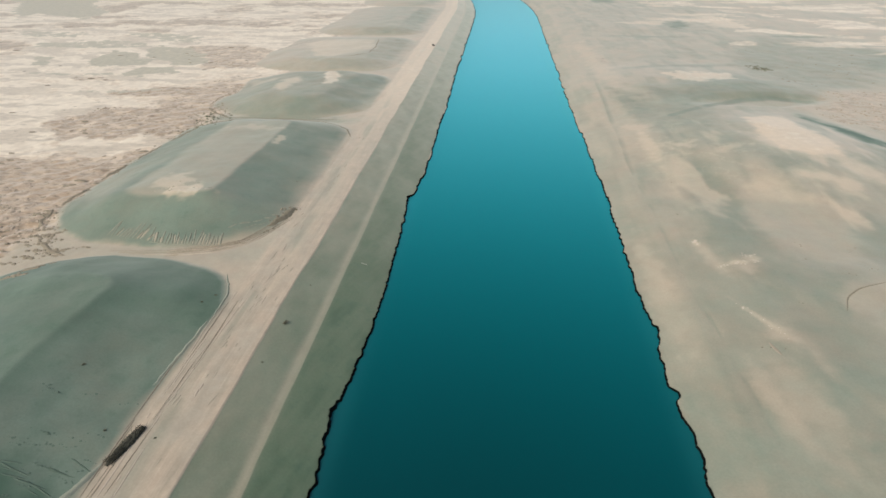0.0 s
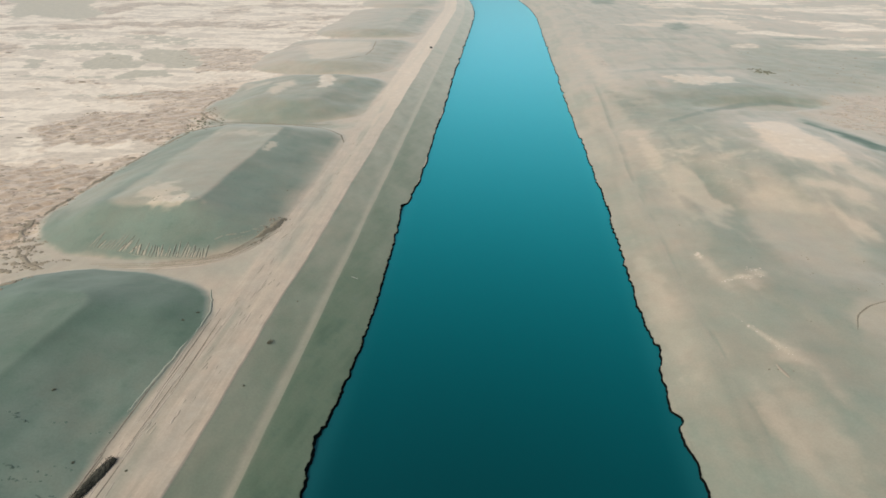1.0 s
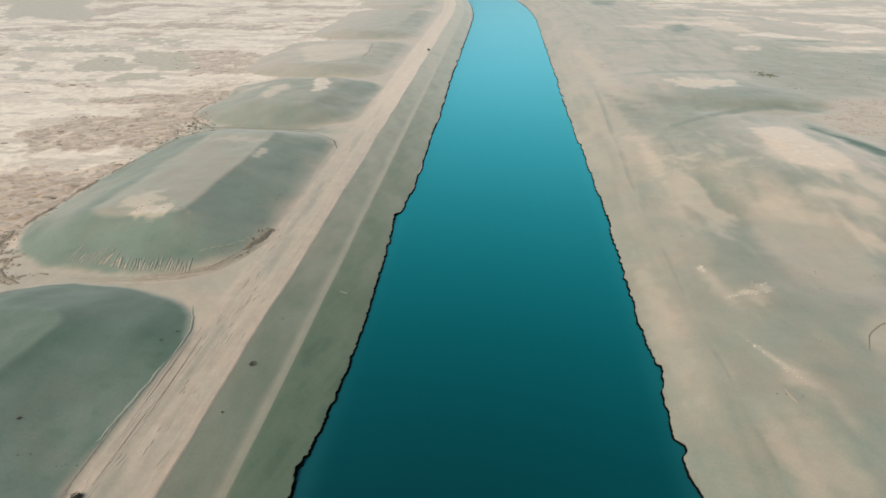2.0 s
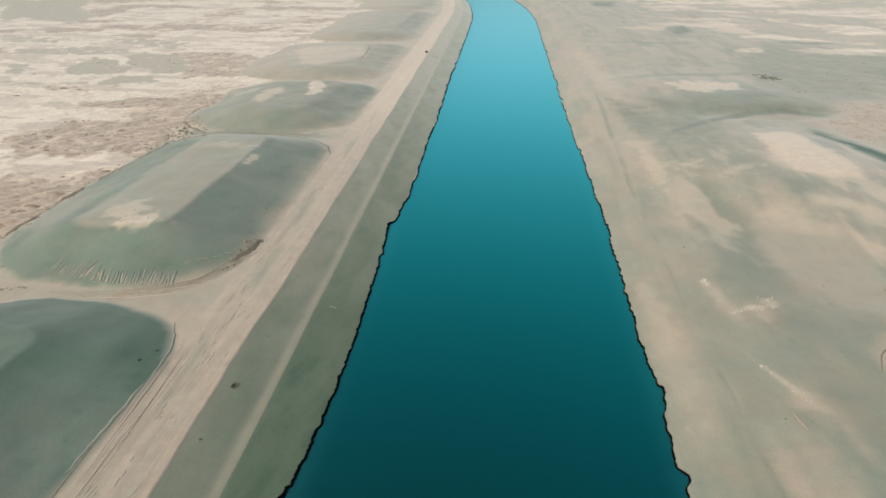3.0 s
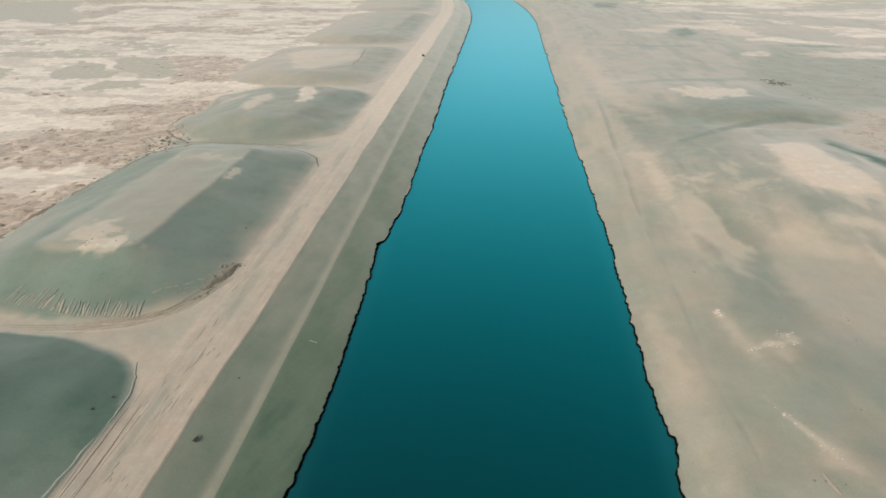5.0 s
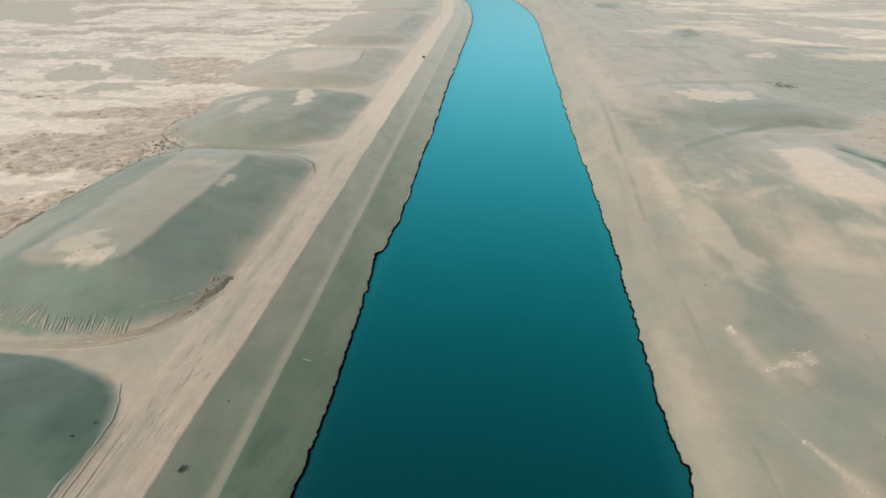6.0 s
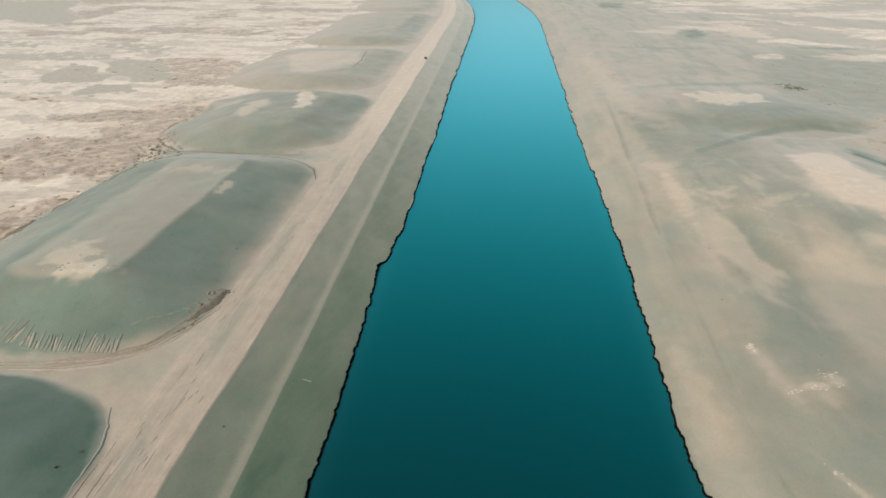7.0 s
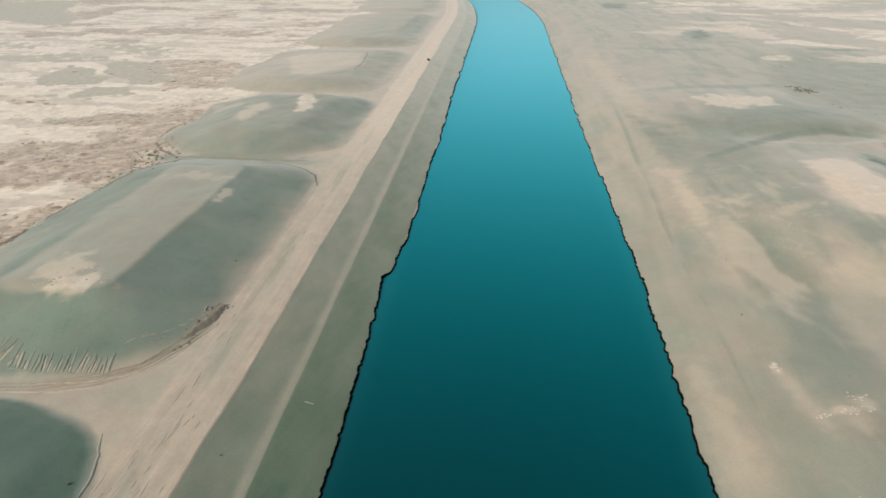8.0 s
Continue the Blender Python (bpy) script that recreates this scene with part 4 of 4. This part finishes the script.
# ---------------------------------------------------------------- clods, crust and scrub
def lumps(name, places, mat, flat=0.55, stretch=1.0):
    """Small angular lumps at (x, y, size), each set a little into the ground."""
    rng = np.random.default_rng(len(places))
    base = np.array([(1, 0, 0), (0.3, 0.95, 0), (-0.8, 0.6, 0), (-0.8, -0.6, 0), (0.3, -0.95, 0), (0.45, 0.3, 0.8), (-0.4, 0.35, 0.9), (-0.05, -0.45, 0.75)])
    tris = np.array([(0, 1, 5), (1, 6, 5), (1, 2, 6), (2, 3, 6), (3, 7, 6), (3, 4, 7), (4, 0, 7), (0, 5, 7), (5, 6, 7)])
    p = np.array(places)
    n = len(p)
    a = rng.uniform(0, 2 * math.pi, n)
    shape = base[None] * (1 + rng.uniform(-0.3, 0.3, (n, 8, 3)))
    shape[:, :, 0] *= rng.uniform(0.7, 1.5, (n, 1))
    c, s = np.cos(a)[:, None], np.sin(a)[:, None]
    x, y = stretch * (shape[:, :, 0] * c - shape[:, :, 1] * s), shape[:, :, 0] * s + shape[:, :, 1] * c
    z = shape[:, :, 2] * flat
    size = p[:, 2][:, None]
    ground = land(p[:, 0], p[:, 1])[0][:, None]
    co = np.stack([p[:, 0][:, None] + x * size, p[:, 1][:, None] + y * size, ground - 0.06 + z * size], -1).reshape(-1, 3)
    faces = (tris[None] + 8 * np.arange(n)[:, None, None]).reshape(-1, 3)
    me = bpy.data.meshes.new(name)
    me.from_pydata(co.tolist(), [], faces.tolist())
    me.materials.append(mat)
    return new(name, me)


def scatter(seed, n, box, least=0.35, sizes=(0.3, 1.2), layer=2):
    """Places within a box where a kind of ground lies."""
    rng = np.random.default_rng(seed)
    x, y = rng.uniform(box[0], box[1], n), rng.uniform(box[2], box[3], n)
    w = land(x, y)[1][layer] * (0.55 + 0.45 * fbm(x / 14.0, y / 14.0, 3, seed))
    keep = w > rng.uniform(least, 1.0, n)
    size = sizes[0] + (sizes[1] - sizes[0]) * rng.random(n) ** 3
    return np.stack([x, y, size], 1)[keep]


tagged(lumps("earth_clods", scatter(21, 22000, (-380, -178, 150, 480), 0.3, (0.3, 1.4)), CLOD, 0.4), "brown eroded clods and hummocks on the desert flat", "clods", kind="stuff")
hummocks = np.concatenate([scatter(23, 4200, (-480, -206, 170, 520), 0.3, (0.35, 1.5)), scatter(24, 260, (-460, -215, 200, 560), 0.2, (0.5, 1.6), 1), scatter(27, 1100, (-560, -215, 440, 680), 0.3, (0.6, 2.2))])
tagged(lumps("desert_hummocks", hummocks, SCRUB, 0.32, 2.2), "low brown hummocks and dead tufts on pale salt flat", "hummocks", kind="stuff")
tagged(lumps("pale_stones", scatter(25, 420, (222, 320, 350, 470), 0.2, (0.4, 1.4)), PALE, 0.5), "pale stones among scrub beyond the canal", "stones", kind="stuff")
tagged(lumps("gravel_lumps", scatter(22, 5000, (215, 325, 345, 470), 0.1, (0.3, 1.2)), SOIL), "pale scattered lumps in the scrub patch beyond the canal", "lumps", kind="stuff")


def scuffs():
    """Small pressed lumps that the dozer's tracks left on the nearest mound, in rows across its slope."""
    rng = np.random.default_rng(17)
    pts = []
    for k in range(30):
        x, y = rng.uniform(-126, -102), rng.uniform(58, 96)
        n = int(rng.integers(4, 12))
        t = np.arange(n) * 0.75
        pts.append(np.stack([x + t + rng.normal(0, 0.15, n), y + rng.uniform(-0.2, 0.3) * t + rng.normal(0, 0.25, n), 0.14 + 0.3 * rng.random(n) ** 2], 1))
    marks = []
    for k in range(26):
        x, y, n = rng.uniform(-121, -103), rng.uniform(56, 78), rng.uniform(2.5, 8.0)
        turn = rng.uniform(-0.35, 0.15)
        marks.append(ridge_rows([(x, y), (x + n / 2, y + turn * n / 2), (x + n, y + turn * n)], rng.uniform(0.25, 0.55), rng.uniform(0.06, 0.2), 2300 + 3 * k, 0.6, 0.5))
    tagged(joined("dozer_marks", marks, MOUND_SOIL), "long shallow dozer blade marks across the silt mound", "dozer marks", kind="stuff")
    tagged(lumps("dozer_scuffs", np.concatenate(pts), MOUND_SOIL, 0.35, 1.7), "shallow dozer scuffs on the grey silt mound", "scuffs", kind="stuff")


scuffs()


def edge_scrub():
    rng = np.random.default_rng(8)
    pts = []
    for x0, y0, x1, y1, n in ((-207, 300, -190, 347, 90), (-207, 215, -207, 300, 70), (-203, 190, -207, 215, 90), (-190, 350, -215, 385, 80), (-182, 172, -203, 190, 70), (-215, 385, -214, 440, 40), (-291, 358, -284, 364, 46)):
        t = rng.random(n)
        pts.append(np.stack([x0 + (x1 - x0) * t + rng.normal(0, 2.8, n), y0 + (y1 - y0) * t + rng.normal(0, 2.8, n), 0.2 + 0.8 * rng.random(n) ** 3], 1))
    tagged(lumps("low_scrub", np.concatenate(pts), SCRUB, 0.5), "low dry olive scrub along the foot of the heaps", "scrub", kind="stuff")
    n = 90
    pts = np.concatenate([np.stack([rng.normal(-203, 7, n), rng.normal(350, 6, n), 0.3 + 0.9 * rng.random(n) ** 2], 1),
                          np.stack([rng.normal(-204, 4, 40), rng.normal(338, 5, 40), 0.3 + 0.7 * rng.random(40) ** 2], 1),
                          np.stack([rng.normal(-198, 5, 40), rng.normal(330, 14, 40), 0.3 + 0.7 * rng.random(40) ** 2], 1)])
    tagged(lumps("green_scrub", pts, OLIVE, 0.6), "olive scrub clumps between two silt heaps", "scrub", kind="stuff")
    n = 60
    pts = np.stack([rng.normal(232, 5, n), rng.normal(546, 5, n), rng.uniform(0.4, 1.4, n)], 1)
    tagged(lumps("far_scrub", pts, OLIVE, 0.45, 1.5), "dark scrub clump on grey ground beyond the canal", "scrub", kind="stuff")


edge_scrub()
rng_fleck = np.random.default_rng(83)
fleck = np.stack([rng_fleck.uniform(214, 350, 340), rng_fleck.uniform(470, 660, 340), 0.2 + 0.7 * rng_fleck.random(340) ** 3], 1)
fleck = fleck[soft_noise(fleck[:, 0] / 30.0, fleck[:, 1] / 30.0, 85) > 0.12]
tagged(lumps("dead_tufts", fleck, SCRUB, 0.45, 1.6), "sparse dead tufts on grey flat beyond the canal", "tufts", kind="stuff")
rng_clod = np.random.default_rng(43)
spoil = np.concatenate([np.stack([rng_clod.normal(x, 1.5, 7), rng_clod.normal(y, 1.2, 7), 0.12 + 0.35 * rng_clod.random(7) ** 2], 1)
                        for x, y in ((116, 194), (118, 188), (124, 183), (133, 188), (118, 208), (136, 205), (82, 141), (101, 163))])
tagged(lumps("spoil_clods", spoil, DARK_SOIL, 0.45), "scattered dark earth clods on grey-green spoil", "clods", kind="stuff")
rng_crust = np.random.default_rng(31)
crust = np.stack([rng_crust.normal(88, 4.0, 130), 191.2 + rng_crust.normal(0, 0.8, 130), 0.10 + 0.34 * rng_crust.random(130) ** 3], 1)
crust[:, 1] += 0.2 * (crust[:, 0] - 89)
streak = rng_crust.random(80)
streak = np.stack([79 + 9 * streak + rng_crust.normal(0, 0.6, 80), 166 - 20 * streak + rng_crust.normal(0, 0.8, 80), 0.10 + 0.26 * rng_crust.random(80) ** 3], 1)
heart = np.stack([rng_crust.normal(94.3, 1.3, 70), rng_crust.normal(194.5, 2.0, 70), 0.12 + 0.3 * rng_crust.random(70) ** 2], 1)
crown = np.stack([rng_crust.normal(-147, 5.0, 110), 209 + np.abs(rng_crust.normal(0, 5.5, 110)), 0.12 + 0.4 * rng_crust.random(110) ** 3], 1)
tagged(lumps("crest_crust", crown, CRUST, 0.3, 1.7), "crumbled pale crust on the near crest of the silt heap", "crust", kind="stuff")
crown = np.stack([rng_crust.normal(-129.8, 1.6, 60), rng_crust.normal(285, 6.0, 60), 0.12 + 0.4 * rng_crust.random(60) ** 3], 1)
tagged(lumps("crest_crust", crown, CRUST, 0.3, 1.3), "pale crust spilled over the far crest of the silt heap", "crust", kind="stuff")
crown = np.stack([rng_crust.normal(-147, 5.0, 46), 209 + np.abs(rng_crust.normal(0, 5.0, 46)), 0.12 + 0.4 * rng_crust.random(46) ** 2], 1)
tagged(lumps("crest_clods", crown, FURROW, 0.35, 1.9), "dull brown clods between pale crust on the heap", "clods", kind="stuff")
spot = np.stack([rng_crust.normal(77.5, 0.8, 12), rng_crust.normal(208, 1.2, 12), 0.2 + 0.4 * rng_crust.random(12)], 1)
crust = np.concatenate([crust, streak, heart, spot])
tagged(lumps("salt_crust", crust, PALE, 0.3, 1.6), "broken pale crust slabs on grey-green spoil", "crust", kind="stuff")


def scarp():
    rows = ridge_rows([(-98, 217), (-99, 209), (-101, 203), (-102.5, 199)], 3.4, 0.8, 701, 0.7, 0.25)
    tagged(joined("earth_scarp", [rows], DARK_SOIL), "dark brown eroded earth scarp at the corner of the heap", "earth scarp")
    rng = np.random.default_rng(61)
    bits = []
    for k, (x, y) in enumerate(((-118, 192.5), (-114.5, 195.5), (-112, 194), (-110, 199), (-107.5, 197.5), (-106.5, 203), (-104.5, 206), (-103, 211))):
        n = 2.0 + 2.0 * rng.random()
        bits.append(ridge_rows([(x, y), (x + 0.5 * n, y + 0.42 * n), (x + n, y + (0.7 + 0.4 * rng.random()) * n)], 0.4 + 0.5 * rng.random(), 0.14, 704 + 3 * k, 0.5, 0.9))
    tagged(joined("broken_scarp", bits, FURROW), "thin broken brown scarp above the sandy ramp", "earth scarp", kind="stuff")
    t = rng.random(110)
    fall = np.stack([-103.5 + 5.5 * t + rng.normal(0, 1.5, 110), 194 + 24 * t + rng.normal(0, 1.4, 110), 0.18 + 0.6 * rng.random(110) ** 3], 1)
    tagged(lumps("scarp_clods", fall, DARK_SOIL, 0.6), "dark crumbled clods fallen from the earth scarp", "clods", kind="stuff")
    rows = ridge_rows([(81.3, 144), (82, 140.5), (82.6, 138)], 0.9, 0.10, 707)
    tagged(joined("earth_scarp", [rows], TRACK), "short dark earth cleft in pale spoil", "earth scarp")


scarp()


def gully_clods():
    """Crumbled edges of small gullies where the flat drains between two heaps."""
    rng = np.random.default_rng(71)
    pts = []
    for k in range(46):
        x, y = rng.uniform(-238, -178), rng.uniform(148, 216)
        if x > -198 and y > 176:
            continue
        n, a = int(rng.integers(8, 22)), rng.uniform(-0.5, 0.8)
        t = np.arange(n) * 0.6
        pts.append(np.stack([x + t * math.cos(a) + rng.normal(0, 0.5, n), y + t * math.sin(a) + rng.normal(0, 0.5, n), 0.25 + 0.9 * rng.random(n) ** 2], 1))
    tagged(lumps("gully_clods", np.concatenate(pts), SCRUB, 0.55, 1.4), "crumbled brown gully edges on the eroded flat", "clods", kind="stuff")


def crest_lumps():
    rng = np.random.default_rng(73)
    crest = np.stack([-77.75 + rng.normal(0, 0.25, 110), rng.uniform(60, 330, 110), 0.07 + 0.18 * rng.random(110) ** 3], 1)
    tagged(lumps("crest_lumps", crest, TRACK, 0.4, 0.8), "small earth lumps along the crumbling road edge", "lumps", kind="stuff")


gully_clods()
crest_lumps()


def foot_scarp(points, seed):
    rows = ridge_rows(points, 2.2 if seed < 1540 else 0.8, 0.35 if seed < 1540 else 0.12, seed, 0.7, 1.1)
    tagged(joined("earth_scarp", [rows], SCRUB), "low crumbling brown scarp where desert meets silt mound", "earth scarp", "scarps at the mound foot")


for k, line in enumerate(([(-176, 168.5), (-186, 173), (-196, 182)], [(-203, 188), (-206, 196), (-207.5, 206)], [(-208, 212), (-208.5, 222), (-208, 233)],
                          [(-208, 241), (-208, 254), (-207, 262)], [(-207, 270), (-206, 282), (-204, 293)], [(-203, 300), (-200.5, 312), (-197, 322)],
                          [(-196, 326), (-191, 338), (-184, 347)], [(-190, 352), (-203, 360), (-214, 372)], [(-216, 380), (-218, 396), (-217, 412)],
                          [(-241, 578), (-236, 592), (-227, 609), (-218, 630)], [(-166, 527), (-150, 532), (-137, 546)], [(-136, 550), (-136, 585), (-141, 628)])):
    foot_scarp(line, 1500 + 5 * k)


def shrub(x, y, size, seed, label):
    """A low desert shrub: short stems and many small leaf blades."""
    rng = random.Random(seed)
    root = tagged(new("shrub"), label, "shrub", "shrubs and tussocks")
    root.matrix_world = pose(x, y, height(x, y))
    bm = bmesh.new()
    tips = []
    for _ in range(14):
        a, lean, n = rng.uniform(0, 6.283), rng.uniform(0.3, 1.2), size * rng.uniform(0.5, 1.0)
        tip = Vector((math.cos(a) * math.sin(lean) * n, math.sin(a) * math.sin(lean) * n, max(0.25, math.cos(lean)) * n * 0.6))
        m = tip.to_track_quat("Z", "Y").to_matrix().to_4x4()
        bmesh.ops.create_cone(bm, cap_ends=False, segments=4, radius1=0.03 * size, radius2=0.01 * size, depth=tip.length, matrix=Matrix.Translation(tip / 2) @ m)
        tips.append(tip)
    part("stems", bm, SCRUB, root)
    bm = bmesh.new()
    for tip in tips:
        for _ in range(22):
            c = tip * rng.uniform(0.35, 1.05) + Vector((rng.gauss(0, 1), rng.gauss(0, 1), rng.gauss(0, 0.5))) * 0.16 * size
            c.z = max(0.55 * c.z, 0.02)
            m = Matrix.Translation(c) @ Euler((rng.uniform(0, 6), rng.uniform(0, 6), rng.uniform(0, 6))).to_matrix().to_4x4()
            w = 0.09 * size
            vs = [bm.verts.new(m @ Vector(v)) for v in ((-w, 0, 0), (0, -w * 0.5, 0.02), (w, 0, 0), (0, w * 0.5, 0.02))]
            bm.faces.new(vs)
    part("foliage", bm, OLIVE, root)


shrub(-74.3, 137.0, 1.6, 1, "dark olive shrub on the silt bank below the road")
for k, (x, y, size) in enumerate(((-104, 141, 0.7), (-102, 146.5, 0.7), (-120, 105, 0.8), (-105, 242, 0.6), (-90, 87, 0.5), (-103, 87, 0.6), (-74.5, 118, 0.6), (-73, 160, 0.5))):
    shrub(x, y, size, 10 + k, "small dark dry tussock on grey silt")
for k, (x, y, size) in enumerate(((83, 270, 0.45), (98, 259, 0.4), (77, 235, 0.6), (96, 205, 0.4))):
    shrub(x, y, size, 30 + k, "tiny dark tussock on pale canal spoil")


# ---------------------------------------------------------------- brush pile
def brush_pile():
    rng = random.Random(3)
    x, y = -96.0, 84.0
    root = tagged(new("brush_pile"), "long dark heap of cut brushwood beside the road", "brush pile")
    root.matrix_world = pose(x, y, height(x, y), 0, 0, -10.5)
    bm = bmesh.new()
    n, m = 40, 12
    ring = []
    for i in range(n + 1):
        u = i / n
        r = (math.sin(math.pi * (0.06 + 0.88 * u)) ** 0.5) * (0.75 + 0.4 * u)
        row = []
        for j in range(m + 1):
            a = math.pi * j / m
            wob = 1 + 0.28 * noise.noise(Vector((u * 14, a * 2.2, 1.0))) + 0.15 * noise.noise(Vector((u * 40, a * 6, 5.0)))
            row.append(bm.verts.new((math.cos(a) * 1.5 * r * wob, (u - 0.5) * 12.4, math.sin(a) * 1.25 * r * wob - 0.15)))
        ring.append(row)
    for i in range(n):
        for j in range(m):
            bm.faces.new((ring[i][j], ring[i + 1][j], ring[i + 1][j + 1], ring[i][j + 1]))
    part("heap", bm, BRUSH, root)
    bm = bmesh.new()
    for _ in range(260):
        u = rng.uniform(-0.48, 0.48)
        a = rng.uniform(0.2, 2.9)
        c = Vector((math.cos(a) * 1.3, u * 12.4, math.sin(a) * 0.95))
        d = Vector((rng.gauss(0, 0.5), rng.gauss(0, 1), rng.gauss(0.1, 0.35))).normalized()
        mt = Matrix.Translation(c) @ d.to_track_quat("Z", "Y").to_matrix().to_4x4()
        bmesh.ops.create_cone(bm, cap_ends=True, segments=4, radius1=0.05, radius2=0.02, depth=rng.uniform(0.7, 1.8), matrix=mt)
    part("twigs", bm, BRUSH, root)


brush_pile()


# ---------------------------------------------------------------- plank on the bank, and the parked pickup
WOOD = plain_material("bleached_wood", (0.40, 0.38, 0.31), (0.32, 0.31, 0.25), 3.0, 0.8, 0.3)
PAINT = plain_material("dusty_dark_paint", (0.030, 0.028, 0.026), (0.06, 0.052, 0.045), 2.0, 0.5, 0.0)
RUBBER = plain_material("rubber", (0.015, 0.015, 0.015), (0.03, 0.028, 0.026), 6.0, 0.9, 0.0)
STEEL = plain_material("wheel_steel", (0.35, 0.34, 0.33), (0.25, 0.24, 0.23), 6.0, 0.45, 0.0, 0.9)
PANE = plain_material("dark_glass", (0.012, 0.014, 0.016), (0.02, 0.022, 0.024), 1.0, 0.08, 0.0)


def plank(x, y):
    z0, z1 = height(x - 1.3, y), height(x + 1.3, y)
    bm = block((2.6, 0.35, 0.08), (0, 0, 0.04), 0.015)
    ob = part("plank", bm, WOOD, None)
    ob.matrix_world = pose(x, y, (z0 + z1) / 2 + 0.01, 0, math.degrees(math.atan2(z0 - z1, 2.6)), 2)
    tagged(ob, "bleached wooden plank lying on the silt bank", "plank")


plank(-58.5, 183)


def pickup(x, y):
    root = tagged(new("pickup_truck"), "small dark dusty pickup parked on the haul road", "pickup truck")
    root.matrix_world = pose(x, y, height(x, y), 0, 0, 24)
    body = part("body", block((1.85, 5.2, 0.62), (0, 0, 0.82), 0.10), PAINT, root, smooth=False)
    part("cabin", block((1.72, 1.9, 0.72), (0, 0.35, 1.44), 0.08, 0.80), PAINT, root)
    for sx in (-1, 1):
        part("cargo_side", block((0.08, 1.75, 0.34), (sx * 0.86, -1.6, 1.26), 0.02), PAINT, root)
    part("tailgate", block((1.7, 0.07, 0.34), (0, -2.5, 1.26), 0.02), PAINT, root)
    part("bumper", block((1.8, 0.14, 0.22), (0, 2.66, 0.62), 0.04), STEEL, root)
    part("windscreen", block((1.30, 0.05, 0.42), (0, 1.20, 1.46), 0.01), PANE, root)
    part("rear_window", block((1.20, 0.05, 0.36), (0, -0.50, 1.48), 0.01), PANE, root)
    for sx in (-1, 1):
        part("side_window", block((0.05, 1.35, 0.36), (sx * 0.775, 0.35, 1.46), 0.01), PANE, root)
        part("headlight", block((0.36, 0.06, 0.18), (sx * 0.66, 2.60, 0.92), 0.02), STEEL, root)
        for wy in (-1.6, 1.65):
            tyre = part("wheel", drum(0.38, 0.26, (sx * 0.82, wy, 0.38)), RUBBER, root, smooth=False)
            part("rim", drum(0.22, 0.28, (sx * 0.82, wy, 0.38)), STEEL, tyre)


pickup(-79.6, 616)
